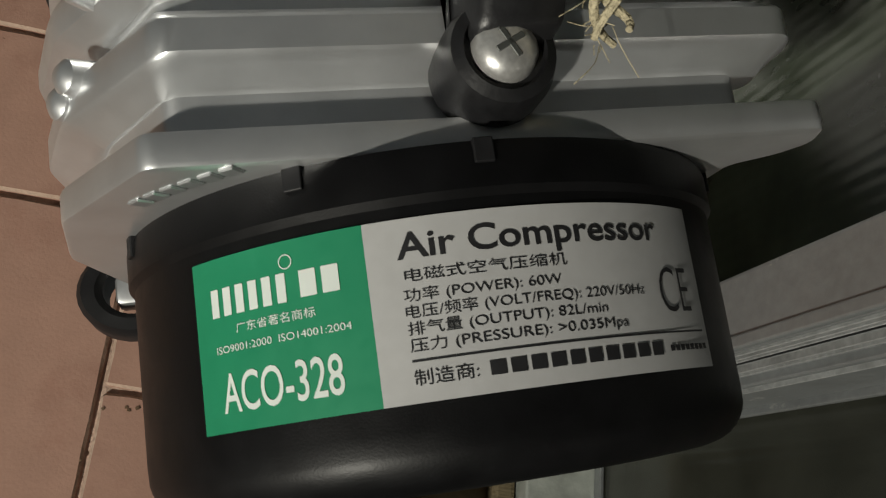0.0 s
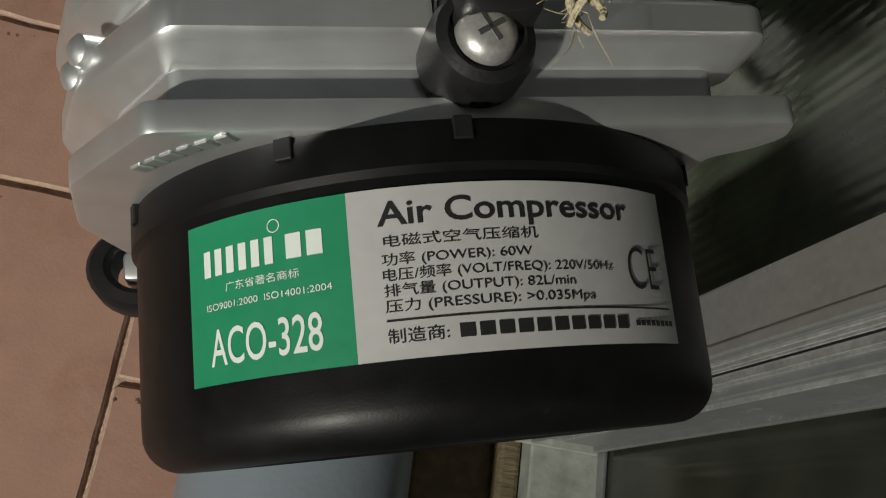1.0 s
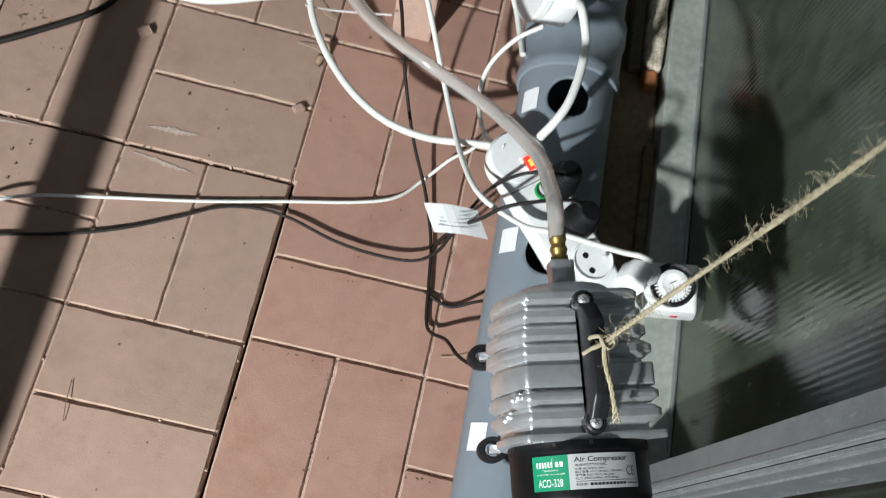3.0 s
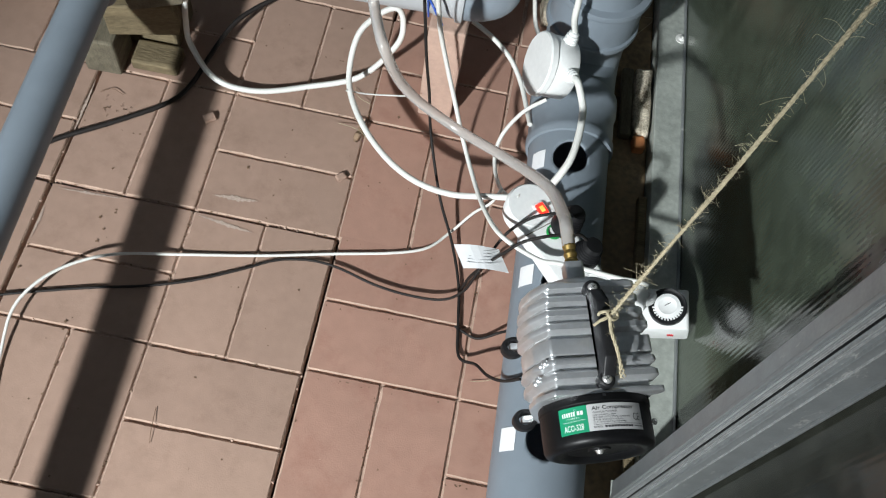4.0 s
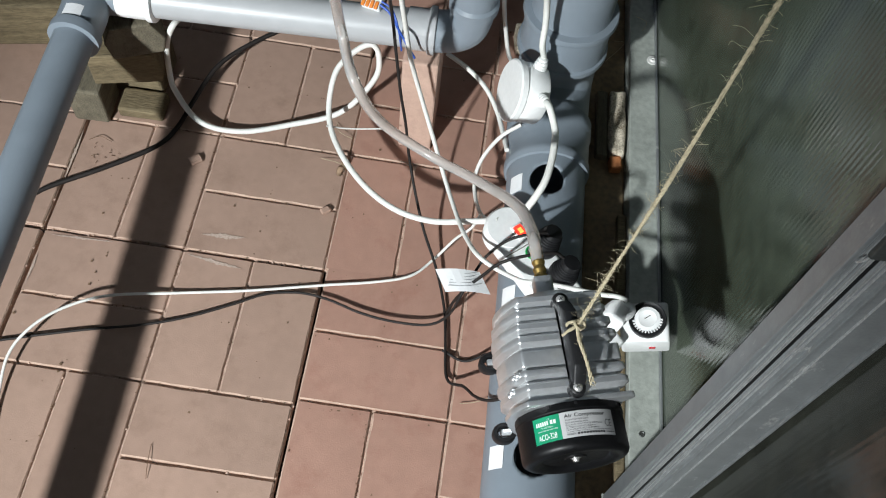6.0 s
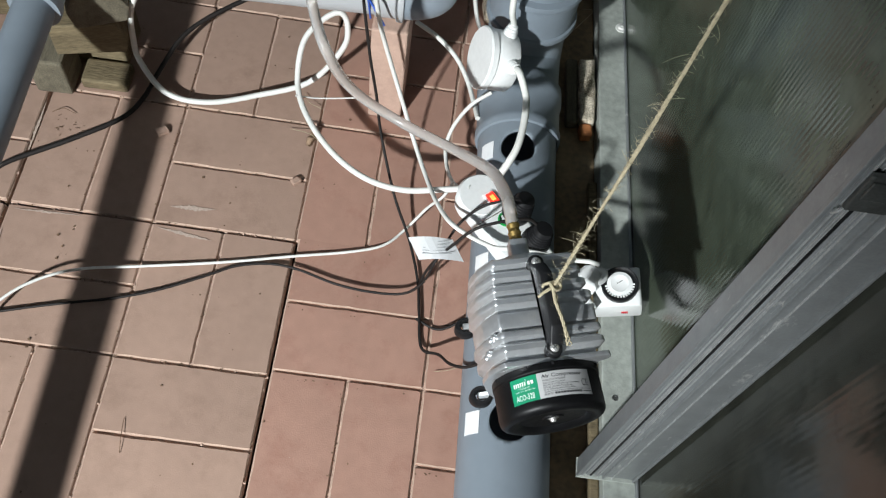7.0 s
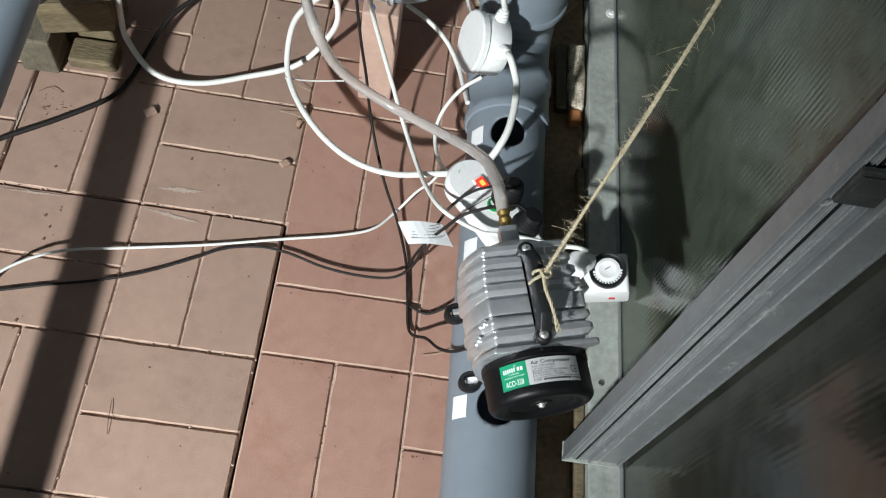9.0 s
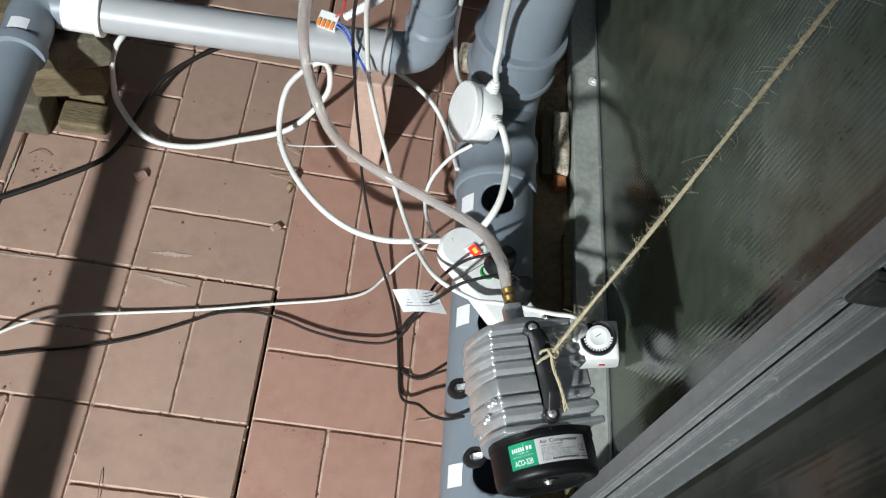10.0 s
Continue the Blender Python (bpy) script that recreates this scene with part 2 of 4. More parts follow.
def tube(pts, r, n=10, step=6, bm=None, smoothed=True, radius=None):
    own = bmesh.new()
    path = smooth_path(pts, step) if smoothed else [Vector(q) for q in pts]
    side = None
    rings = []
    for i, p in enumerate(path):
        d = (path[min(i + 1, len(path) - 1)] - path[max(i - 1, 0)]).normalized()
        if side is None:
            side = d.orthogonal().normalized()
        side = (side - d * side.dot(d)).normalized()
        up = d.cross(side)
        rr = radius(i / (len(path) - 1)) if radius else r
        rings.append([own.verts.new(p + rr * (math.cos(a) * side + math.sin(a) * up)) for a in (2 * math.pi * k / n for k in range(n))])
    for a, b in zip(rings, rings[1:]):
        for k in range(n):
            own.faces.new((a[k], a[(k + 1) % n], b[(k + 1) % n], b[k]))
    own.faces.new(rings[0][::-1])
    own.faces.new(rings[-1])
    bmesh.ops.recalc_face_normals(own, faces=own.faces[:])
    return merge(own, bm)


def prism(poly, y0, y1, bev=0.0, bm=None, m=None):
    """Outline in x and z, drawn out along y."""
    own = bmesh.new()
    a = [own.verts.new((x, y0, z)) for x, z in poly]
    b = [own.verts.new((x, y1, z)) for x, z in poly]
    own.faces.new(a)
    own.faces.new(b[::-1])
    for k in range(len(poly)):
        j = (k + 1) % len(poly)
        own.faces.new((a[k], b[k], b[j], a[j]))
    bmesh.ops.recalc_face_normals(own, faces=own.faces[:])
    if bev:
        rim = [e for e in own.edges if len(poly) <= 12 or abs(e.verts[0].co.y - e.verts[1].co.y) < 1e-6]
        bmesh.ops.bevel(own, geom=rim, offset=bev, segments=2, affect="EDGES", profile=0.5)
    return merge(own, bm, m)


def rounded(poly, r, n=4):
    """Round the corners of an outline."""
    out = []
    for k in range(len(poly)):
        p, q, s = Vector(poly[k - 1]), Vector(poly[k]), Vector(poly[(k + 1) % len(poly)])
        a, b = q + (p - q).normalized() * r, q + (s - q).normalized() * r
        for i in range(n + 1):
            t = i / n
            out.append(tuple((1 - t) ** 2 * a + 2 * t * (1 - t) * q + t * t * b))
    return out


def text_bm(body, size, spacing=1.0, bold=0.0):
    cu = bpy.data.curves.new("txt", "FONT")
    cu.body, cu.size, cu.space_character, cu.offset, cu.resolution_u = body, size, spacing, bold, 4
    ob = new("txt", cu)
    dg = bpy.context.evaluated_depsgraph_get()
    me = bpy.data.meshes.new_from_object(ob.evaluated_get(dg))
    bm = bmesh.new()
    bm.from_mesh(me)
    bpy.data.objects.remove(ob)
    bpy.data.curves.remove(cu)
    bpy.data.meshes.remove(me)
    return bm


# ---- the setting ----
# The wall, the rail and the pipes by it stand at a slight angle to the paving.
MW = pose(0.2975, 0, 0, 0, 0, 1.7)

ground = tagged(part("ground", box(-2.4, 0.62, -2.8, 3.4, -0.12, -0.016), M_SOIL), "dark damp soil bed under the paving", "ground", kind="structure")
floor = tagged(empty("floor"), "terracotta paving slabs with a basket-weave brick pattern", "floor", kind="structure")

base_rail = tagged(empty("base_rail", MW), "galvanised steel base rail along the greenhouse wall", "rail", kind="structure")
bm = prism(rounded([(0.128, 0.0), (0.128, 0.040), (0.169, 0.040), (0.169, 0.0)], 0.002), -2.6, 3.2)
part("rail_body", bm, M_STEELD, base_rail)
part("rail_lip", box(0.1680, 0.1708, -2.6, 3.2, 0.01, 0.047, 0.0008), M_STEEL, base_rail)
for y, x in ((0.440, 0.164), (-0.186, 0.145), (-0.75, 0.15), (1.1, 0.157), (-1.4, 0.15)):
    bm = lathe([(0, 0.0030), (0.0012, 0.0030), (0.0016, 0.0042), (0.0036, 0.0040), (0.0048, 0.0026), (0.0050, 0.0016), (0.0088, 0.0014), (0.0090, 0)], 24)
    # the one at -0.186 is a hole, its darkness put into dark zinc
    if y == -0.186:
        bm = lathe([(0, 0.0004), (0.0022, 0.0004), (0.0032, 0.0012), (0.0042, 0.0)], 16)
    part("screw", bm, M_ZINC if y != -0.186 else M_DZINC, base_rail, smooth=True, m=pose(x, y, 0.0402))

tagged(part("timber_sill", box(0.066, 0.1275, -2.6, 3.2, -0.014, 0.010, 0.004), M_WOODW, m=MW),
                "wet dark timber sill lying beside the pipe", "timber", kind="structure")
tagged(part("timber_edge", box(0.114, 0.1273, -2.6, 0.15, 0.0105, 0.026, 0.003), M_WOOD, m=MW),
              "narrow raw timber strip beside the base rail", "timber", kind="structure")

wall_east = tagged(part("wall_east", box(0.1712, 0.1772, -0.2795, 3.2, 0.01, 1.95), M_POLY, m=MW),
                   "cloudy ribbed polycarbonate greenhouse wall, dark with night outside", "wall", kind="structure")
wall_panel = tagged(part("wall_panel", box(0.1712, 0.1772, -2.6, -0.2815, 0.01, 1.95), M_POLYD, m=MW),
                    "ribbed polycarbonate panel beyond the frame post, the night behind put into its darker colour", "wall", kind="structure")
for name, b in (("wall_west", (-2.4, -2.394, -2.8, 3.3, 0, 1.95)), ("wall_south", (-2.4, 0.62, -2.8, -2.794, 0, 2.4)), ("wall_north", (-2.4, 0.62, 3.294, 3.3, 0, 2.4))):
    tagged(part(name, box(*b), M_ROOF), "ribbed polycarbonate greenhouse wall", "wall", kind="structure")
bm = bmesh.new()
prof = [(-2.4 + 3.02 * k / 16, 1.95 + 0.55 * math.sin(math.pi * k / 16)) for k in range(17)]
poly = prof + [(x, z + 0.006) for x, z in prof[::-1]]
tagged(part("ceiling", prism(poly, -2.8, 3.3), M_ROOF), "arched ribbed polycarbonate greenhouse roof", "ceiling", kind="structure")

# upright frame profile that stands on the base rail
post = tagged(empty("wall_post", pose(0, 0, 0)), "galvanised steel upright of the greenhouse frame", "post", kind="structure")
PX0, PY0, PY1 = 0.401, -0.287, -0.267
Z0, Z1 = 0.0425, 1.95
part("tube", box(PX0, 0.4095, PY0, PY1, Z0, Z1, 0.0012), M_STEEL, post)
part("lip", box(PX0 - 0.0008, PX0 + 0.0018, PY0 - 0.002, PY0 + 0.002, Z0, Z1, 0.0007), M_STEEL, post)
part("inner_strip", box(0.4120, 0.4165, PY0 + 0.0015, PY1 - 0.002, Z0, Z1, 0.001), M_STEEL, post)
part("web", box(0.4090, 0.4200, PY0 + 0.010, PY1 - 0.004, Z0, Z1), M_STEELD, post)
part("back_profile", box(0.4190, 0.4720, PY0 + 0.001, PY1 - 0.002, Z0, Z1, 0.0045, 4), M_STEEL, post, smooth=True)
part("edge_bead", box(PX0 + 0.0042, PX0 + 0.0054, PY0 - 0.0010, PY0 + 0.002, Z0, Z1, 0.0004), M_STEEL, post)
part("seal", box(0.4170, 0.4192, PY0 + 0.0005, PY0 + 0.006, Z0, Z1), M_RUBBER, post, "black rubber seal strip")
part("outer_bead", box(0.4695, 0.4722, PY0 - 0.0016, PY0 + 0.002, Z0, Z1, 0.0006), M_STEEL, post)
part("ridge", box(0.4325, 0.4350, PY0 - 0.0022, PY0 + 0.003, Z0, Z1, 0.0008), M_STEEL, post)
# thin beads along the post in a brighter zinc
for x, w, up in ((0.4078, 0.0008, 0.0012), (0.4128, 0.0006, 0.0004), (0.4150, 0.0006, 0.0004), (0.4222, 0.0008, 0.0010), (0.4262, 0.0006, 0.0008), (0.4440, 0.0007, 0.0008)):
    part("bead", box(x, x + w, PY0 - up, PY0 + 0.004, Z0, Z1, 0.0002, 1), M_STEELB, post)
part("foot_plate", box(PX0 - 0.001, 0.4725, PY0 - 0.003, PY1 + 0.002, 0.0402, 0.0430, 0.0008), M_STEELD, post)
rail = tagged(empty("frame_bracket"), "dark zinc bracket bolted to the frame post", "bracket", kind="structure")
part("plate", box(0.4062, 0.4325, PY0 - 0.0065, PY0 - 0.0021, 0.697, 0.733, 0.0012), M_DZINC, rail)
part("upper_leaf", box(0.4085, 0.4300, PY0 - 0.0085, PY0 - 0.0064, 0.712, 0.729, 0.0008), M_DZINC, rail)
part("pin", box(0.4330, 0.4440, PY0 - 0.0060, PY0 - 0.0021, 0.716, 0.726, 0.001), M_DZINC, rail)
part("wire_end", tube([(0.4062, PY0 - 0.0064, 0.699), (0.4035, PY0 - 0.0075, 0.696), (0.4020, PY0 - 0.0060, 0.692)], 0.0007, 6, 4), M_SCREW, rail)

# ---- 110 mm grey pipe with planting holes ----
def pipe_with_holes(r, ys, holes, hr, n=112):
    own = bmesh.new()
    rings = [[own.verts.new((r * math.sin(2 * math.pi * k / n), y, r * math.cos(2 * math.pi * k / n))) for k in range(n)] for y in ys]
    for a, b in zip(rings, rings[1:]):
        for k in range(n):
            own.faces.new((a[k], b[k], b[(k + 1) % n], a[(k + 1) % n]))
    gone = []
    for f in own.faces:
        c = f.calc_center_median()
        if c.z > 0 and any(math.hypot(r * math.atan2(c.x, c.z) - hx, c.y - hy) < hr for hx, hy in holes):
            gone.append(f)
    bmesh.ops.delete(own, geom=gone, context="FACES")
    for e in own.edges:
        if e.is_boundary:
            for v in e.verts:
                for hx, hy in holes:
                    s = r * math.atan2(v.co.x, v.co.z)
                    d = math.hypot(s - hx, v.co.y - hy)
                    if v.co.z > 0 and d < hr * 1.35:
                        s, y = hx + (s - hx) * hr / d, hy + (v.co.y - hy) * hr / d
                        v.co = Vector((r * math.sin(s / r), y, r * math.cos(s / r)))
    bmesh.ops.recalc_face_normals(own, faces=own.faces[:])
    return own


PIPE = tagged(empty("grow_pipe", MW @ pose(0, 0, 0.064)), "grey plastic pipe with round planting holes beside the wall", "pipe")
HOLES = [(-0.006, 0.131), (-0.004, -0.058), (-0.002, -0.2555)]
ys = [-2.0, -1.2, -0.8, -0.5] + [-0.32 + 0.0035 * k for k in range(150)]
ob = part("pipe", pipe_with_holes(0.056, [y for y in ys if y < 0.2] + [0.2], HOLES, 0.0245), M_PVC, PIPE, smooth=True)
sol = ob.modifiers.new("wall", "SOLIDIFY")
sol.thickness, sol.offset = 0.003, -1
part("socket", lathe([(0.0565, 0.172), (0.0602, 0.173), (0.0615, 0.178), (0.0615, 0.186), (0.0598, 0.189), (0.0598, 0.236), (0.0625, 0.240), (0.0625, 0.262), (0.060, 0.266), (0.0560, 0.266)], 64, axis="Y"), M_PVC, PIPE, smooth=True)
# swept bend up into the riser
bend = [(0, 0.262, 0), (0, 0.30, 0.003), (0, 0.328, 0.016), (0, 0.343, 0.045), (0, 0.346, 0.09)]
part("bend", tube(bend, 0.0575, 40, 5), M_PVC, PIPE, smooth=True)
part("riser", lathe([(0.0565, 0.085), (0.0655, 0.0852), (0.0662, 0.088), (0.0655, 0.0945), (0.0620, 0.0960), (0.0615, 0.15), (0.0660, 0.1515), (0.0672, 0.156), (0.0660, 0.162), (0.0565, 0.1635), (0.0565, 1.0), (0.053, 1.0), (0.053, 0.9)], 64), M_PVC, PIPE, smooth=True, m=pose(0, 0.346, 0))
def on_pipe(x0, x1, y0, y1, r, nx=6):
    own = bmesh.new()
    rows = [[own.verts.new(((r + dr) * math.sin(x / r), y, (r + dr) * math.cos(x / r))) for x in (x0 + (x1 - x0) * k / nx for k in range(nx + 1))] for y in (y0, y1) for dr in (0,)]
    for k in range(nx):
        own.faces.new((rows[0][k], rows[0][k + 1], rows[1][k + 1], rows[1][k]))
    bmesh.ops.recalc_face_normals(own, faces=own.faces[:])
    return own
for x, y, turn in ((-0.062, 0.130, 4), (-0.058, -0.045, -3), (-0.060, -0.257, 5)):
    ob = tagged(part("paper_sticker", on_pipe(x - 0.004, x + 0.019, y - 0.014, y + 0.014, 0.0565), M_PAPER, m=PIPE.matrix_basis @ pose(0, 0, 0, 0, turn * 0.3, 0)),
                "blank white paper sticker on the grey pipe", "sticker", "stickers by the holes")
    sol = ob.modifiers.new("paper", "SOLIDIFY")
    sol.thickness, sol.offset = 0.0004, 1

# ---- thinner pipework on wooden blocks ----
small = tagged(empty("drain_pipework", pose(0, 0, 0)), "grey 50 mm plastic pipes joined by elbows, raised on blocks", "pipe")
ZP = 0.222
part("long_pipe", tube([(-0.348, 0.225, ZP), (-0.345, 0.1, ZP), (-0.330, -0.4, ZP), (-0.30, -1.5, ZP)], 0.0255, 32, 4), M_PVC, small, smooth=True)
part("elbow", tube([(-0.347, 0.165, ZP), (-0.348, 0.20, ZP), (-0.349, 0.228, ZP), (-0.335, 0.246, ZP), (-0.31, 0.25, ZP)], 0.030, 32, 5), M_PVC, small, smooth=True)
part("collar", lathe([(0.0255, -0.008), (0.0325, -0.007), (0.0330, 0.0), (0.0325, 0.007), (0.0255, 0.008)], 32, axis="Y"), M_PVC, small, smooth=True, m=pose(-0.347, 0.166, ZP))
part("white_coupling", lathe([(0.0255, -0.022), (0.0305, -0.021), (0.0305, 0.016), (0.033, 0.018), (0.033, 0.026), (0.0255, 0.027)], 32, axis="X"), M_WHITE, small, "white plastic coupling", smooth=True, m=pose(-0.292, 0.250, ZP, 0, 0, 2))
part("cross_pipe", tube([(-0.30, 0.249, ZP), (-0.1, 0.258, ZP), (0.098, 0.268, ZP)], 0.0262, 32, 4), M_PVC_L, small, "pale grey plastic pipe", smooth=True)
part("bell", lathe([(0.0262, -0.02), (0.0285, -0.019), (0.0285, 0.008), (0.0325, 0.010), (0.0330, 0.014), (0.0325, 0.018), (0.026, 0.02)], 32, axis="X"), M_PVC_L, small, smooth=True, m=pose(0.09, 0.2675, ZP, 0, 0, 2))
part("elbow", tube([(0.105, 0.268, ZP), (0.128, 0.270, ZP + 0.002), (0.146, 0.272, ZP + 0.012), (0.153, 0.273, ZP + 0.034), (0.154, 0.273, ZP + 0.07)], 0.0285, 32, 5), M_PVC, small, smooth=True)
part("upright_pipe", lathe([(0.026, 0.05), (0.0325, 0.051), (0.0328, 0.062), (0.029, 0.066), (0.029, 0.10), (0.0255, 0.102), (0.0255, 0.75), (0.02, 0.75)], 32), M_PVC, small, smooth=True, m=pose(0.154, 0.273, ZP))
tagged(part("paper_sticker", on_pipe(-0.012, 0.012, 0.176, 0.194, 0.0304), M_PAPER, m=pose(-0.348, 0, ZP)), "small white paper sticker on the pipe elbow", "sticker")

# blocks under the pipework
def block(name, b, material, label, rot=0, tilt=0, bev=0.004):
    x0, x1, y0, y1, z0, z1 = b
    cx, cy = (x0 + x1) / 2, (y0 + y1) / 2
    own = box(x0 - cx, x1 - cx, y0 - cy, y1 - cy, 0, z1 - z0, bev)
    return tagged(part(name, own, material, m=pose(cx, cy, z0, tilt, 0, rot)), label, "block")
block("wooden_block", (-0.418, -0.366, 0.190, 0.248, 0, 0.070), M_GREYBLK, "weathered grey timber offcut on the paving", 2)
block("wooden_block", (-0.356, -0.288, 0.207, 0.250, 0, 0.020), M_WOOD, "yellowish timber offcut with a chipped edge", 1)
block("wooden_block", (-0.412, -0.300, 0.256, 0.330, 0, 0.070), M_WOOD, "yellowish timber offcut behind two others", 0)
own = prism(rounded([(-0.050, 0), (0.046, 0), (0.052, 0.026), (0.040, 0.059), (-0.050, 0.059)], 0.003), -0.034, 0.040, 0.002)
tagged(part("wooden_block", own, M_WOOD, m=pose(-0.334, 0.252, 0.0704, 0, 0, 14)), "yellowish sawn beam end lying across lower blocks", "block")
own = prism(rounded([(-0.034, 0), (0.036, 0), (0.042, 0.026), (0.026, 0.058), (-0.028, 0.058), (-0.040, 0.032)], 0.003), -0.036, 0.040, 0.003)
tagged(part("wooden_block", own, M_GREYBLK, m=pose(-0.316, 0.256, 0.1298, 0, 0, 24)), "chamfered grey-brown timber block stacked under the pipe elbow", "block")
block("wooden_block", (0.226, 0.258, 0.448, 0.490, 0, 0.035), M_BARK, "pale yellow timber offcut behind the pipe", 8)
block("wooden_beam", (-0.86, -0.40, 0.296, 0.396, 0, 0.085), M_WOOD, "yellow-brown timber beam with a splintered lower edge on the paving", 12)
tagged(part("clay_block", box(0.069, 0.119, 0.232, 0.332, 0, 0.193, 0.003), M_PINK), "pink clay block stood on end under the pipe", "block")
bm = box(-0.0125, 0.0125, -0.06, 0.06, 0, 0.024, 0.005)
bmesh.ops.subdivide_edges(bm, edges=bm.edges[:], cuts=3, use_grid_fill=True)
for v in bm.verts:
    v.co += Vector(noise.noise_vector(v.co * 60)) * 0.004
tagged(part("wood_splinter", bm, M_BARK, m=pose(0.3990, 0.317, 0.0105, 0, 0, 2)), "peeling splinter of pale wood on the sill", "wood")
tagged(part("wood_strip", box(-0.009, 0.009, -0.063, 0.062, 0, 0.016, 0.003), M_GREYBLK, m=pose(0.3765, 0.317, 0.0105, 0, 0, 2)), "weathered grey wood strip on the sill", "wood")
tagged(part("brick_chip", box(-0.009, 0.009, -0.011, 0.011, 0, 0.018, 0.003), M_ORANGEBK, m=pose(0.4005, 0.244, 0.0105, 0, 0, 8)), "small orange brick chip on the sill", "brick")
tagged(part("plant_tray", box(-0.30, 0.34, 0.62, 1.1, 0, 0.14, 0.01), M_BLACKPL), "black plastic tray standing in the dark", "tray")

# ---- hanging air compressor ----
AX, AY, AZ = Vector((0.9654, 0.26, 0.0209)), Vector((-0.2607, 0.9647, 0.0377)), Vector((-0.0104, -0.0418, 0.9991))
MC = Matrix(((AX.x, AY.x, AZ.x, 0.2916), (AX.y, AY.y, AZ.y, -0.2882), (AX.z, AY.z, AZ.z, 0.3732), (0, 0, 0, 1)))
comp = tagged(empty("air_compressor", MC), "finned aluminium air compressor with a black end cap, hung on rope", "compressor")


def fin_outline(s=1.0, d=0.0, right=0.056):
    """Cross-section of the casting: flat top, slanted left flank, overhanging tip on the right."""
    pts = [(-0.039 * s, 0.0475 - d), (right - 0.003, 0.0475 - d), (right - d * 0.4, 0.0415 - d * 0.75), (right - 0.009 - d * 0.4, 0.0325 - d * 0.5), (right - 0.010 - d, -0.034), (right - 0.018, -0.047 + d),
           (-0.036, -0.047 + d), (-0.044 * s + d, -0.034), (-0.056 * s + d, -0.012), (-0.058 * s + d, 0.006), (-0.053 * s + d, 0.026)]
    return rounded(pts, 0.0028 - d * 0.2)


def loft(sections):
    """Skin over outlines of equal length, each at its own y."""
    own = bmesh.new()
    rings = [[own.verts.new((x, y, z)) for x, z in poly] for y, poly in sections]
    for a, b in zip(rings, rings[1:]):
        for k in range(len(a)):
            j = (k + 1) % len(a)
            own.faces.new((a[k], b[k], b[j], a[j]))
    own.faces.new(rings[0])
    own.faces.new(rings[-1][::-1])
    bmesh.ops.recalc_face_normals(own, faces=own.faces[:])
    return own


def rib(a, s, right, half=0.0059, flat=0.0021, deep=0.0056):
    """Cast rib with a rounded crest that runs out into the valleys."""
    prof = [(-half, deep), (-half * 0.80, deep * 0.72), (-half * 0.58, deep * 0.36), (-half * 0.46, deep * 0.10), (-flat, 0.0),
            (flat, 0.0), (half * 0.47, deep * 0.10), (half * 0.62, deep * 0.36), (half * 0.84, deep * 0.70), (half, deep)]
    return loft([(a + o, fin_outline(s, d, right - d * 0.5)) for o, d in prof])


bm = prism(fin_outline(0.97, 0.0054, 0.0440), -0.004, 0.092, 0.001)
body = part("body", bm, M_ALU, comp, smooth=True)
for a, s, right in ((0.0868, 0.90, 0.0430), (0.0745, 0.95, 0.0440), (0.0622, 0.985, 0.0465), (0.0500, 1.0, 0.0490), (0.0075, 0.985, 0.0510)):
    part("fin", rib(a, s, right), M_ALU, body, smooth=True)
part("fin", rib(0.0198, 1.0, 0.0505, 0.0052, 0.0010), M_ALU, body, smooth=True)
band = [(0.0255, 0.0046), (0.0262, 0.0030), (0.0272, 0.0024), (0.0390, 0.0020), (0.0402, 0.0024), (0.0410, 0.0046)]
part("fin", loft([(y, fin_outline(1.0, d, 0.0500)) for y, d in band]), M_ALU, body, "broad flat band of the casting", smooth=True)
flange = rounded([(-0.041, 0.0465), (0.0510, 0.0465), (0.0535, 0.0400), (0.0505, 0.0350), (0.0450, 0.0310), (0.0480, -0.04), (0.040, -0.050), (-0.036, -0.050), (-0.046, -0.03), (-0.055, 0.004), (-0.053, 0.026)], 0.0018)
part("flange", prism(flange, -0.0088, -0.0040, 0.0008), M_ALU, body, "thick cast flange", smooth=True)
# cast-in lettering reduced to raised bars
for k in range(6):
    t = radians(-52 + 3.3 * k)
    part("cast_mark", box(-0.0011, 0.0011, -0.0092, -0.0087, -0.0014, 0.0014, 0.0002, 1), M_ALU, body, m=Matrix.Translation((0.0535 * math.sin(t), 0, 0.0535 * math.cos(t) + 0.001)) @ Matrix.Rotation(t, 4, "Y"))
# small cast bosses with screws on the shoulder
for x, a, z in ((-0.0475, 0.020, 0.036), (-0.0445, 0.021, 0.0405), (-0.050, 0.010, 0.030), (-0.0515, 0.008, 0.026)):
    part("boss", lathe([(0, 0.0022), (0.0014, 0.0020), (0.0024, 0.0012), (0.0032, -0.004)], 16), M_ALU, body, smooth=True, m=pose(x, a, z, 0, -52, 0))
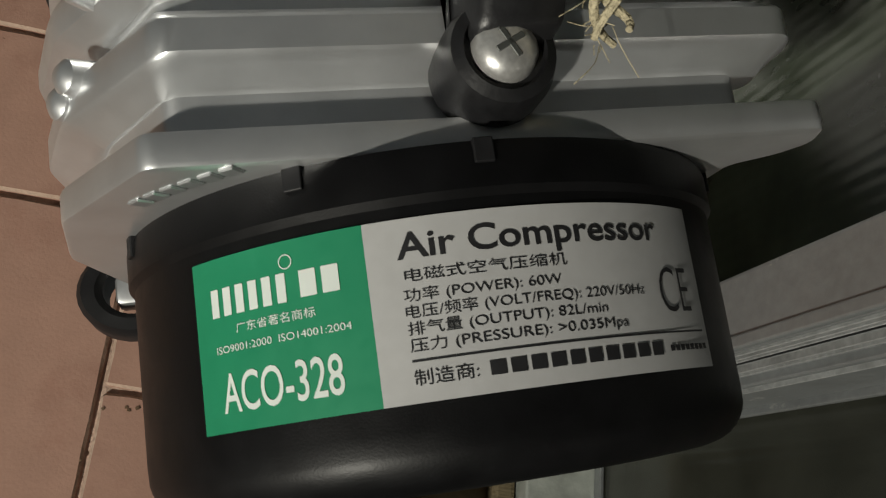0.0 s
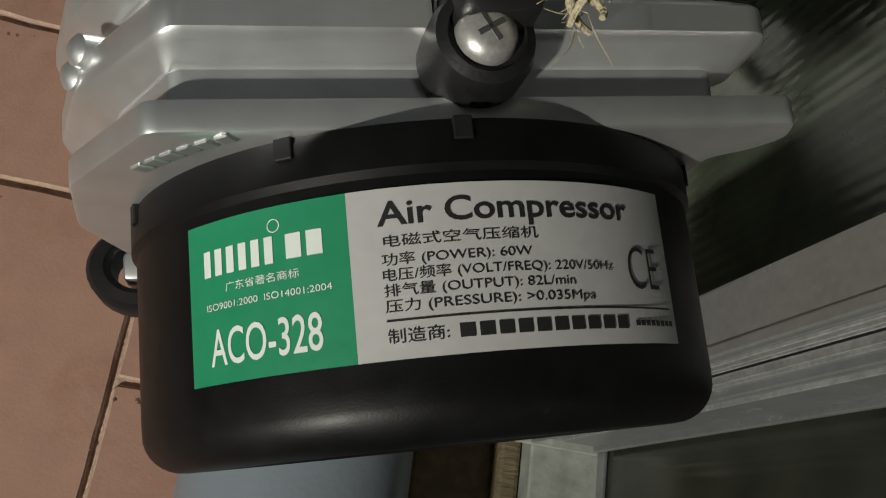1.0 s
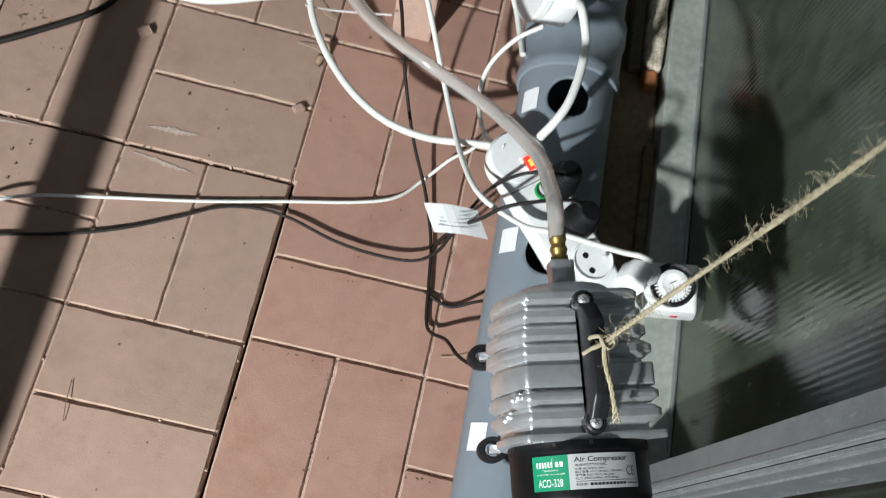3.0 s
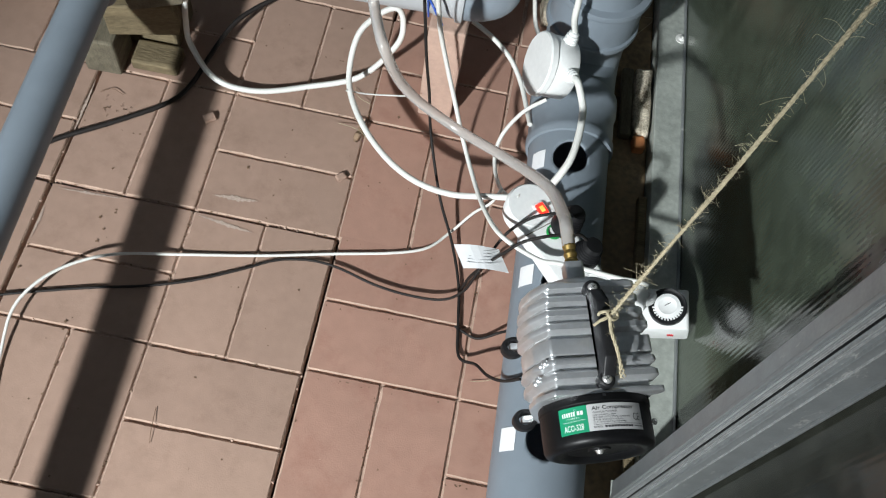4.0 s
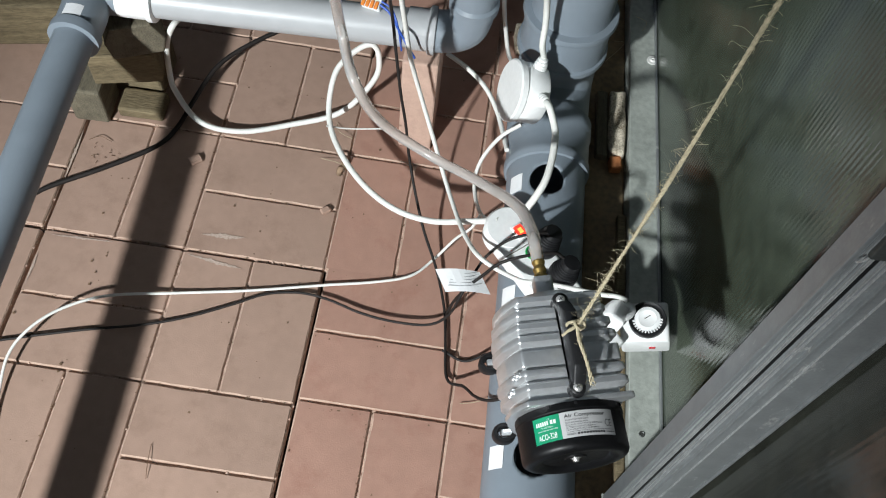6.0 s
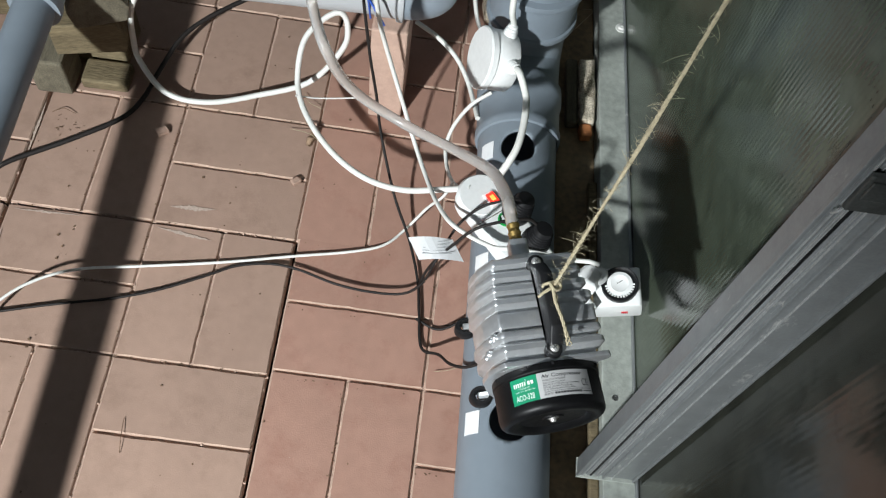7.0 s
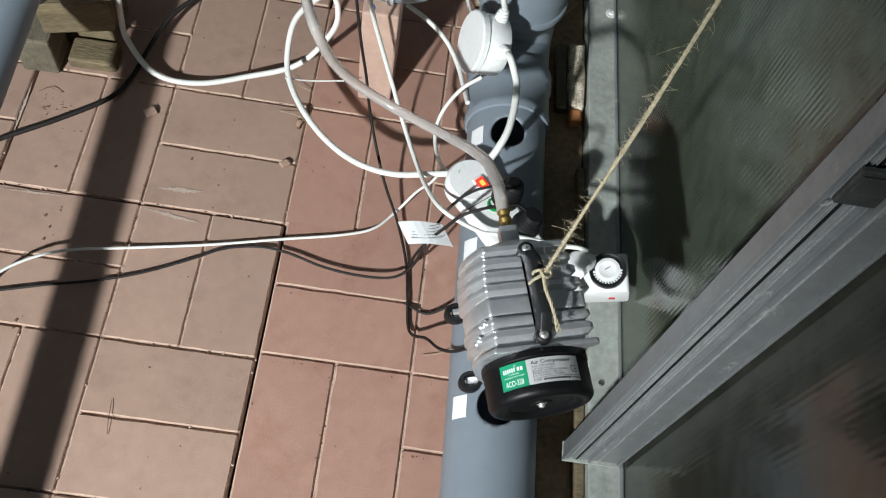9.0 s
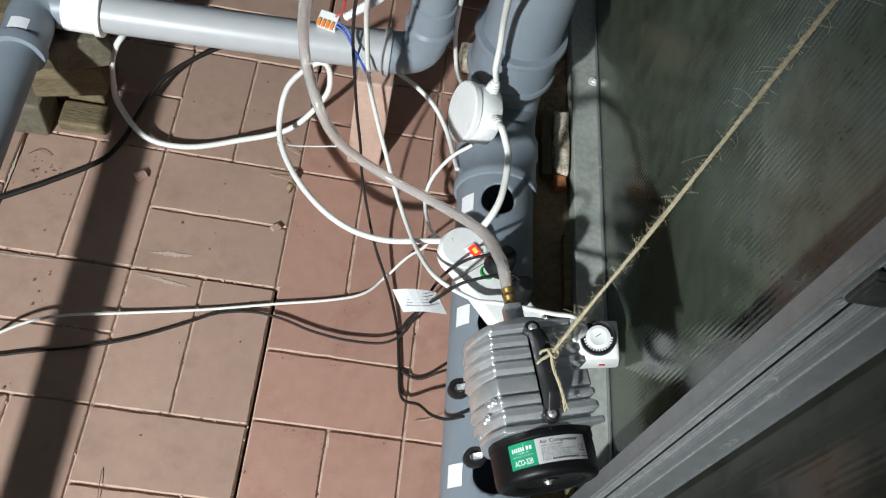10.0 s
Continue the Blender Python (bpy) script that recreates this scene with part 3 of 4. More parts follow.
# back plate, outlet and brass barb
bm = lathe([(0, 0.104), (0.020, 0.104), (0.034, 0.100), (0.042, 0.092), (0.042, 0.090)], 40, axis="Y")
part("end_plate", bm, M_ALU, comp, smooth=True, m=pose(0, 0, 0))
out = part("outlet", prism(rounded([(-0.0085, -0.0085), (0.0085, -0.0085), (0.0085, 0.0085), (-0.0085, 0.0085)], 0.003), 0.098, 0.118, 0.001), M_ALU, comp, smooth=True, m=pose(-0.003, 0, 0.020))
part("barb", lathe([(0.0052, 0.117), (0.0062, 0.118), (0.0062, 0.122), (0.005, 0.123), (0.0064, 0.127), (0.0050, 0.131), (0.0064, 0.135), (0.005, 0.139), (0.0045, 0.146), (0, 0.146)], 20, axis="Y"), M_BRASS, out, "tarnished brass hose barb", smooth=True)

# black end cap
R, CX, CZ = 0.0470, 0.0011, 0.0030
prof = [(0.040, -0.0085), (R + 0.00040, -0.0088), (R + 0.0008, -0.0100), (R + 0.0008, -0.0148), (R, -0.0158), (R, -0.0420), *[(R - 0.0065 * (1 - math.cos(k * math.pi / 16)), -0.0433 - 0.0065 * math.sin(k * math.pi / 16)) for k in range(1, 9)], (R - 0.010, -0.0498), (0.034, -0.0485), (0.030, -0.0465),
        (0.029, -0.0455), (0.010, -0.0452), (0.009, -0.0465), (0.0055, -0.0466), (0.005, -0.045), (0, -0.045)]
cap = part("end_cap", lathe([(r, h) for r, h in prof], 96, axis="Y"), M_CAP, comp, "matt black plastic end cap", smooth=True, m=pose(CX, 0, CZ))
for t in (-31.5, -3, 60, -75):
    q = radians(t)
    part("notch", box(-0.0013, 0.0013, -0.0118, -0.0086, 0, 0.00125, 0.0002), M_RUBBER, cap, m=Matrix.Translation(((R) * math.sin(q), 0, R * math.cos(q))) @ Matrix.Rotation(q, 4, "Y"))
scr = part("screw", lathe([(0, -0.0495), (0.0022, -0.0492), (0.0033, -0.0475), (0.0034, -0.0462), (0.0052, -0.0460), (0.0052, -0.0450)], 24, axis="Y"), M_SCREW, cap, "bright crosshead screw", smooth=True)

# curved rating label
def patch(t0, t1, a0, a1, rr, n=60):
    own = bmesh.new()
    rows = [[own.verts.new((rr * math.sin(t), -a, rr * math.cos(t))) for t in (radians(t0 + (t1 - t0) * k / n) for k in range(n + 1))] for a in (a0, a1)]
    for k in range(n):
        own.faces.new((rows[0][k], rows[1][k], rows[1][k + 1], rows[0][k + 1]))
    bmesh.ops.recalc_face_normals(own, faces=own.faces[:])
    return own


def wrap(own, rr):
    for v in own.verts:
        t = v.co.x / R
        v.co = Vector((rr * math.sin(t), v.co.y, rr * math.cos(t)))
    return own


A0, A1, T0, T1, T2 = 0.0174, 0.0392, -53.0, -22.2, 36.4
label = part("rating_label", patch(T1, T2, A0, A1, R + 0.0003), M_LABELW, cap, "silver-grey printed rating label", smooth=True)
green = part("green_label", patch(T0, T1, A0, A1, R + 0.0003), M_LABELG, cap, "green model label with white print", smooth=True)
SG, SW, LH = R * radians(T0), R * radians(T1), A1 - A0
WG, WW = R * radians(T1 - T0), R * radians(T2 - T1)


def print_text(body, u, v, height, width, side, material, bold=0.0):
    """Text whose lower left corner is at u, v parts of the label, with a given cap height and width."""
    own = text_bm(body, 0.004, bold=bold)
    xs, zs = [q.co.x for q in own.verts], [q.co.y for q in own.verts]
    if not xs:
        own.free()
        return
    x0, z0, kx, kz = min(xs), min(zs), 1 / (max(xs) - min(xs)), 1 / (max(zs) - min(zs))
    s0, w = (SG, WG) if side else (SW, WW)
    for q in own.verts:
        q.co = Vector((s0 + u * w + (q.co.x - x0) * kx * width * w, -(A1 - v * LH) + (q.co.y - z0) * kz * height * LH, 0))
    part("print", wrap(own, R + 0.00040), material, green if side else label)


def print_bar(u, v, height, width, side, material):
    s0, w = (SG, WG) if side else (SW, WW)
    part("print_bar", patch(math.degrees((s0 + u * w) / R), math.degrees((s0 + (u + width) * w) / R), A1 - (v + height) * LH, A1 - v * LH, R + 0.00040, 6 if width < 0.5 else 40), material, green if side else label)


W, B = M_INKW, M_INKB
print_text("ACO-328", 0.155, 0.105, 0.225, 0.68, True, W, 0.00003)
print_text("广东省著名商标", 0.28, 0.545, 0.058, 0.45, True, W)
print_text("ISO9001:2000  ISO14001:2004", 0.14, 0.445, 0.042, 0.76, True, W)
for k in range(6):                                   # maker's name as plain bars
    print_bar(0.13 + k * 0.082, 0.655, 0.165, 0.050, True, W)
for k in range(2):
    print_bar(0.665 + k * 0.115, 0.665, 0.15, 0.085, True, W)
own = lathe([(0.00078, 0), (0.00092, 0)], 24)
own.transform(Matrix.Translation((SG + 0.60 * WG, -(A1 - 0.88 * LH), 0)))
part("print", wrap(own, R + 0.00040), W, green)
print_text("Air Compressor", 0.078, 0.725, 0.195, 0.745, False, B, 0.00006)
print_text("电磁式空气压缩机", 0.09, 0.645, 0.072, 0.415, False, B)
print_text("功率 (POWER): 60W", 0.082, 0.525, 0.085, 0.40, False, B)
print_text("电压/频率 (VOLT/FREQ): 220V/50Hz", 0.082, 0.435, 0.085, 0.655, False, B)
print_text("排气量 (OUTPUT): 82L/min", 0.082, 0.345, 0.085, 0.52, False, B)
print_text("压力 (PRESSURE): >0.035Mpa", 0.082, 0.255, 0.085, 0.58, False, B)
print_bar(0.082, 0.215, 0.012, 0.89, False, B)
print_text("制造商:", 0.082, 0.09, 0.085, 0.155, False, B)
for k in range(10):
    print_bar(0.265 + k * 0.0515, 0.093, 0.078, 0.040, False, B)
for k in range(8):
    print_bar(0.80 + k * 0.0225, 0.11, 0.035, 0.018, False, B)
print_text("CE", 0.800, 0.34, 0.27, 0.135, False, B, -0.00004)

# handle of black plastic on two lugs
bm = prism(rounded([(0.0000, 0.0475), (0.0035, 0.0560), (0.0110, 0.0590), (0.0180, 0.0625), (0.0670, 0.0625), (0.0735, 0.0590), (0.0790, 0.0560), (0.0835, 0.0475), (0.0760, 0.0475), (0.0700, 0.0500), (0.0135, 0.0500), (0.0075, 0.0475)], 0.0012, 3),
           -0.0056, 0.0056, 0.0014, None, Matrix(((0, 1, 0, 0), (1, 0, 0, 0), (0, 0, 1, 0), (0, 0, 0, 1))))
bmesh.ops.recalc_face_normals(bm, faces=bm.faces[:])
for v in bm.verts:                                   # the grip swings out to one side of the lugs
    v.co.x += 0.0025 + 0.0042 * max(0.0, min(1.0, (v.co.z - 0.050) / 0.012))
handle = part("handle", bm, M_BLACKPL, comp, "glossy black plastic carrying handle", smooth=True)
for a in (0.0819, 0.0016):
    lug = part("lug", lathe([(0.0076, 0.044), (0.0075, 0.0505), (0.0068, 0.0530), (0.0054, 0.0538), (0.0050, 0.0528), (0, 0.0528)], 32), M_BLACKPL, handle, smooth=True, m=pose(0.0025, a, 0))
    part("screw", lathe([(0, 0.0556), (0.0022, 0.0556), (0.0034, 0.0550), (0.0041, 0.0540), (0.0043, 0.0528)], 28), M_SCREW, handle, "bright crosshead screw", smooth=True, m=pose(0.0025, a, 0))
    for turn in (28, 118):
        part("slot", box(-0.0021, 0.0021, -0.0004, 0.0004, 0.0550, 0.05575, 0.0001, 1), M_DZINC, lug, m=pose(0, 0, 0, 0, 0, turn))
# rubber feet on cast lugs
for x, a in ((-0.0495, -0.005), (-0.0525, 0.064), (0.046, -0.030), (0.050, 0.060)):
    s = 1 if x > 0 else -1
    lug = part("foot_lug", box(-0.020, 0.0035, -0.0032, 0.0032, -0.003, 0.0058, 0.0012), M_ALU, comp, smooth=True, m=pose(x, a, -0.048, 0, 0, 0 if x > 0 else 180))
    ring = lathe([(0.0058, -0.0085), (0.0095, -0.0085), (0.0108, -0.006), (0.0108, 0.004), (0.0098, 0.0062), (0.0072, 0.0066), (0.0058, 0.005), (0.0058, -0.0085)], 28)
    ring.transform(Matrix.Diagonal((1.04, 0.88, 1, 1)))
    part("rubber_foot", ring, M_RUBBER, lug, "black rubber foot grommet", smooth=True)

# ---- rope ----
rope = tagged(empty("jute_rope"), "hairy twisted jute rope tied round the compressor handle", "rope")
KNOT = MC @ Vector((0.0085, 0.050, 0.071))
ROPE_DIR = Vector((0.064, 0.030, 0.9975))
TOP = KNOT + ROPE_DIR * 1.66
for k in range(3):
    pts = []
    for i in range(140):
        t = i / 419
        p = KNOT.lerp(TOP, t) + Vector((math.sin(t * 17) * 0.0012, math.cos(t * 13) * 0.0012, 0)) * min(1, t * 8)
        ang = t * 1.45 / 0.014 * 2 * math.pi + k * 2.094
        pts.append(p + Vector((math.cos(ang), math.sin(ang), 0)) * (0.00075 + 0.00022 * math.sin(t * 61)))
    part("strand", tube(pts, 0.00088, 6, smoothed=False), M_ROPE, rope, smooth=True)
rng = random.Random(5)
bm = bmesh.new()
for i in range(1300):
    p = KNOT.lerp(TOP, rng.random() ** 1.2 * 0.75)
    a = rng.random() * 6.28
    d = Vector((math.cos(a), math.sin(a), rng.uniform(-0.9, 0.9))).normalized()
    ln = rng.uniform(0.002, 0.006) if rng.random() < 0.85 else rng.uniform(0.007, 0.013)
    c = Vector((rng.uniform(-1, 1), rng.uniform(-1, 1), rng.uniform(-1, 1))) * ln
    e = Vector((rng.uniform(-1, 1), rng.uniform(-1, 1), rng.uniform(-1, 1))) * ln * 0.7
    tube([p, p + d * ln * 0.35, p + d * ln * 0.7 + c * 0.35, p + d * ln * 0.8 + c * 0.7 + e * 0.5], 0.00011, 3, 3, bm)
tagged(part("fuzz", bm, M_ROPE, rope, "loose jute hairs"), kind="stuff")
def loc(x, y, z):
    return MC @ Vector((x, y, z))
part("loop", tube([loc(0.0085 + 0.0075 * math.cos(q), 0.050 + 0.004 * math.sin(q * 0.5), 0.064 + 0.0075 * math.sin(q)) for q in (2 * math.pi * k / 14 for k in range(15))], 0.0013, 8, 3), M_ROPE, rope, smooth=True)
part("knot", tube([loc(0.0005, 0.046, 0.070), loc(0.006, 0.048, 0.073), loc(0.012, 0.052, 0.074), loc(0.014, 0.048, 0.071), loc(0.008, 0.045, 0.074), loc(0.005, 0.051, 0.075), loc(0.011, 0.054, 0.072)], 0.0014, 8, 5), M_ROPE, rope, smooth=True)
part("short_tail", tube([loc(0.008, 0.049, 0.073), loc(0.000, 0.046, 0.071), loc(-0.006, 0.043, 0.067)], 0.0013, 7, 5), M_ROPE, rope, smooth=True)
TAIL = smooth_path([loc(0.0065, 0.046, 0.0745), loc(0.0068, 0.036, 0.0715), loc(0.0095, 0.022, 0.0695), loc(0.0115, 0.010, 0.066), loc(0.0140, 0.000, 0.0590)], 12)
for k in range(3):
    pts = []
    for i, p in enumerate(TAIL):
        t = i / (len(TAIL) - 1)
        q, w = t * 22 + k * 2.094, 0.0008 + 0.0016 * max(0.0, t - 0.75) * 4
        pts.append(p + (AX * math.cos(q) + AZ * math.sin(q)) * w)
    part("tail", tube(pts, 0.00115, 7, smoothed=False, radius=lambda t: 0.00085 * (1 - 0.45 * max(0.0, t - 0.8) * 5)), M_ROPE, rope, smooth=True)
bm = bmesh.new()
for i in range(70):
    t = rng.random()
    p = loc(0.007, 0.046, 0.073).lerp(loc(0.014, -0.002, 0.057), t) + Vector((rng.uniform(-1, 1), rng.uniform(-1, 1), rng.uniform(0, 1))) * 0.002
    d = Vector((rng.uniform(-1, 1), rng.uniform(-1.5, 0.3), rng.uniform(-0.4, 0.6))).normalized() * rng.uniform(0.002, 0.006)
    tube([p, p + d * 0.5, p + d + Vector((rng.uniform(-1, 1), 0, rng.uniform(-1, 1))) * 0.002], 0.00008, 3, 3, bm)
tagged(part("fuzz", bm, M_ROPE, rope, "loose jute hairs"), kind="stuff")

# ---- power strip, plugs and timer on the pipe ----
MS = pose(0.2415, 0.0335, 0.128, 0, 3, -48)
strip = tagged(empty("power_strip", MS), "white power strip with a lit red switch, lying across the pipe", "power strip")
part("case", prism(rounded([(-0.032, -0.012), (0.032, -0.012), (0.030, 0.012), (-0.030, 0.012)], 0.005), 0, 0.205, 0.002, None, Matrix.Rotation(radians(-90), 4, "Z")), M_WHITE, strip, smooth=True)
part("end_boss", lathe([(0.0325, -0.012), (0.0325, 0.008), (0.029, 0.0128), (0, 0.0132)], 40), M_WHITE, strip, smooth=True, m=pose(0.002, 0, 0))
part("seam", box(0.0335, 0.0345, -0.0305, 0.0305, 0.0118, 0.0123), M_GREYBLK, strip)
sw = part("switch_bezel", box(0.003, 0.025, -0.0010, 0.0150, 0.0125, 0.0150, 0.001), M_WHITE, strip, smooth=True)
part("switch", box(0.006, 0.022, 0.0012, 0.0128, 0.0142, 0.0175, 0.0012), M_RED, sw, "glowing red rocker switch")
part("switch_glow", box(0.0105, 0.0185, 0.0042, 0.0100, 0.0174, 0.0178, 0.0002, 1), M_NEON, sw, "bright neon lamp showing through the switch")
part("green_ring", lathe([(0.0085, 0.0118), (0.0100, 0.0125), (0.0100, 0.0145), (0.0080, 0.0150), (0.0075, 0.0125)], 28), M_GREEN, strip, "green plastic ring of a socket", smooth=True, m=pose(0.047, 0.004, 0))
so = part("socket", lathe([(0.0225, 0.0118), (0.0215, 0.0150), (0.0200, 0.0150), (0.0190, 0.0128), (0, 0.0126)], 40), M_WHITE, strip, smooth=True, m=pose(0.136, 0.010, 0))
for dx, dy in ((-0.0085, -0.0035), (0.0085, -0.0060)):
    part("socket_hole", lathe([(0.0034, 0.0128), (0.0030, 0.0131), (0.0022, 0.0130), (0, 0.0129)], 16), M_RUBBER, so, m=pose(dx, dy, 0))
part("earth_pin", lathe([(0.0024, 0.0126), (0.0024, 0.018), (0.0012, 0.020), (0, 0.020)], 14), M_SCREW, so, "steel earth pin", smooth=True, m=pose(0.002, 0.0135, 0))
def plug(m, label):
    p = tagged(empty("power_plug", m), label, "plug", "plugs in the power strip")
    part("plug_body", lathe([(0.018, 0), (0.019, 0.003), (0.019, 0.012), (0.015, 0.020), (0.013, 0.030), (0.011, 0.036), (0, 0.037)], 28), M_RUBBER, p, smooth=True)
    for k in range(5):
        part("grip_rib", lathe([(0.0165 - 0.0007 * k, 0.0), (0.0180 - 0.0009 * k, 0.0008), (0.0165 - 0.0009 * k, 0.0018)], 28), M_RUBBER, p, m=pose(0, 0, 0.014 + k * 0.0036))
    return p
plug(MS @ pose(0.048, 0.018, 0.013, -18, 0, 0), "black rubber mains plug in the power strip")
plug(MS @ pose(0.094, 0.013, 0.013, -14, 0, 0), "black rubber mains plug in the power strip")

MT = pose(0.431, -0.064, 0.105, 6, -16, 4)
timer = tagged(empty("socket_timer", MT), "white plug-in socket timer with a round black dial", "timer")
part("case", prism(rounded([(-0.030, -0.022), (0.030, -0.022), (0.030, 0.022), (-0.030, 0.022)], 0.006), -0.0255, 0.026, 0.0025), M_WHITE, timer, smooth=True)
dial = part("dial_ring", lathe([(0.0195, 0.022), (0.0228, 0.0225), (0.0232, 0.030), (0.0222, 0.032), (0.0195, 0.031), (0.0190, 0.029), (0, 0.029)], 48), M_BLACKPL, timer, "black ring of the timer dial", smooth=True, m=pose(0.004, 0.001, 0))
part("dial_face", lathe([(0.0160, 0.0292), (0.0156, 0.0312), (0.0110, 0.0320), (0.0100, 0.0314), (0, 0.0314)], 48), M_WHITE, dial, "white dial face", smooth=True)
for k in range(15):
    q = math.pi * 2 * k / 30 + 1.7
    part("setting_tab", box(-0.0010, 0.0010, 0.0152, 0.0186, 0.0292, 0.0314, 0.0003, 1), M_WHITE, dial, m=Matrix.Rotation(q, 4, "Z"))
part("dial_mark", box(-0.004, 0.004, -0.0004, 0.0004, 0.0316, 0.0319), M_INKB, dial, m=pose(0, 0.002, 0, 0, 0, 30))
part("indicator", box(-0.004, 0.004, -0.0267, -0.0253, -0.006, -0.001, 0.0004), mat("red_lens", (0.5, 0.02, 0.03), 0.3), timer, "small red indicator", m=pose(0.008, 0, 0))
tp = tagged(empty("white_plug", pose(0.3865, -0.0720, 0.1450, -8, 14, -22)), "white mains plug with a bent cable beside the timer", "plug")
part("plug_body", prism(rounded([(-0.016, -0.016), (0.014, -0.016), (0.011, 0.006), (0.004, 0.013), (-0.008, 0.013), (-0.015, 0.004)], 0.003), -0.012, 0.013, 0.0025), M_WHITE, tp, smooth=True)
part("grip", box(-0.0150, -0.0125, -0.009, 0.010, -0.010, 0.002, 0.0008), M_LABELW, tp, smooth=True)
part("cable_neck", tube([(0.000, 0.012, 0.010), (0.009, 0.013, 0.012), (0.0125, 0.006, 0.009), (0.009, -0.002, 0.005)], 0.0042, 12), M_WHITE, tp, smooth=True)

# ---- round junction box leaning on the pipe socket ----
MJ = Matrix.Translation((0.226, 0.231, 0.170)) @ Vector((-0.93, -0.22, 0.28)).to_track_quat("Z", "Y").to_matrix().to_4x4() @ Matrix.Scale(1.1, 4)
jb = tagged(empty("junction_box", MJ), "round white junction box with cable glands, tied to the pipe", "junction box")
part("body", lathe([(0, -0.032), (0.036, -0.032), (0.0375, -0.030), (0.0375, -0.003), (0.036, -0.001)], 48), M_WHITE, jb, smooth=True)
part("lid", lathe([(0.036, -0.002), (0.0392, -0.001), (0.0392, 0.006), (0.0375, 0.0078), (0, 0.0080)], 48), M_WHITE, jb, smooth=True)
def gland(p, d):
    m = MJ.inverted() @ Matrix.Translation(p) @ Vector(d).to_track_quat("Z", "Y").to_matrix().to_4x4()
    part("gland", lathe([(0.010, -0.006), (0.0100, 0.000), (0.0092, 0.001), (0.0095, 0.004), (0.0083, 0.005), (0.0085, 0.008), (0.0070, 0.009), (0.0072, 0.012), (0.0045, 0.014), (0, 0.0145)], 20), M_WHITE, jb, smooth=True, m=m)
gland((0.2545, 0.2525, 0.2015), (0.18, 0.39, 0.90))
gland((0.2625, 0.2065, 0.1885), (0.40, -0.68, 0.58))

# ---- cables and hose ----
def cable(name, pts, r, material, label, cat="cable"):
    return tagged(part(name, tube(pts, r, 10, 7), material, smooth=True), label, cat)
cable("air_hose", [(0.253, -0.159, 0.398), (0.248, -0.14, 0.4), (0.245, -0.117, 0.385), (0.232, -0.066, 0.345), (0.192, 0.008, 0.268), (0.128, 0.051, 0.245), (0.069, 0.058, 0.285), (0.04, 0.05, 0.36), (0.016, 0.105, 0.37), (0.017, 0.072, 0.46), (0.032, -0.019, 0.6), (0.057, -0.145, 0.75)], 0.0062, M_HOSE, "clear plastic air hose pushed onto the brass barb", "hose")
cable("power_cable", [(-0.218, 0.376, 0.13), (-0.246, 0.308, 0.15), (-0.255, 0.263, 0.165), (-0.264, 0.254, 0.15), (-0.273, 0.254, 0.12), (-0.279, 0.255, 0.075), (-0.271, 0.239, 0.042), (-0.229, 0.208, 0.016), (-0.168, 0.206, 0.010), (-0.097, 0.231, 0.012), (-0.023, 0.251, 0.035), (0.023, 0.276, 0.09), (0.028, 0.294, 0.12), (0.017, 0.3, 0.14), (-0.006, 0.293, 0.13), (-0.03, 0.267, 0.11), (-0.034, 0.228, 0.08), (-0.022, 0.187, 0.07), (0.009, 0.138, 0.07), (0.049, 0.098, 0.07), (0.093, 0.073, 0.07), (0.142, 0.059, 0.08), (0.194, 0.05, 0.11), (0.228, 0.039, 0.14)], 0.0043, M_CABLE_W, "thick white cable looping over the paving to the power strip")
cable("power_cable", [(0.081, 0.007, 0.6), (0.077, 0.104, 0.46), (0.08, 0.137, 0.38), (0.088, 0.163, 0.28), (0.104, 0.171, 0.2), (0.125, 0.156, 0.14), (0.144, 0.132, 0.1), (0.169, 0.072, 0.1), (0.189, 0.013, 0.13), (0.213, -0.033, 0.16), (0.259, -0.049, 0.153), (0.285, -0.05, 0.155), (0.312, -0.05, 0.155), (0.36, -0.053, 0.155), (0.382, -0.054, 0.158), (0.395, -0.057, 0.158)], 0.003, M_CABLE_W, "thin white cord running to the timer plug")
cable("power_cable", [(0.206, 0.071, 0.1), (0.196, 0.058, 0.08), (0.177, 0.06, 0.04), (0.151, 0.041, 0.006), (0.124, 0.011, 0.005), (0.079, -0.007, 0.005), (0.003, -0.026, 0.005), (-0.094, -0.051, 0.005), (-0.19, -0.072, 0.006), (-0.271, -0.097, 0.02), (-0.318, -0.128, 0.03), (-0.35, -0.163, 0.03), (-0.368, -0.201, 0.02), (-0.365, -0.257, 0.006), (-0.349, -0.335, 0.005)], 0.0020, M_CABLE_W, "white cord lying across the paving")
cable("power_cable", [(0.072, 0.005, 0.6), (0.064, 0.111, 0.45), (0.062, 0.172, 0.34), (0.069, 0.168, 0.28), (0.078, 0.158, 0.22), (0.088, 0.152, 0.16), (0.097, 0.141, 0.1), (0.114, 0.105, 0.06), (0.132, 0.07, 0.03), (0.158, 0.021, 0.012), (0.177, -0.035, 0.006), (0.185, -0.085, 0.006), (0.194, -0.135, 0.006), (0.216, -0.151, 0.03), (0.23, -0.173, 0.06), (0.246, -0.187, 0.09), (0.263, -0.191, 0.12)], 0.0020, M_CABLE_B, "black cord running down over the paving to the pipe")
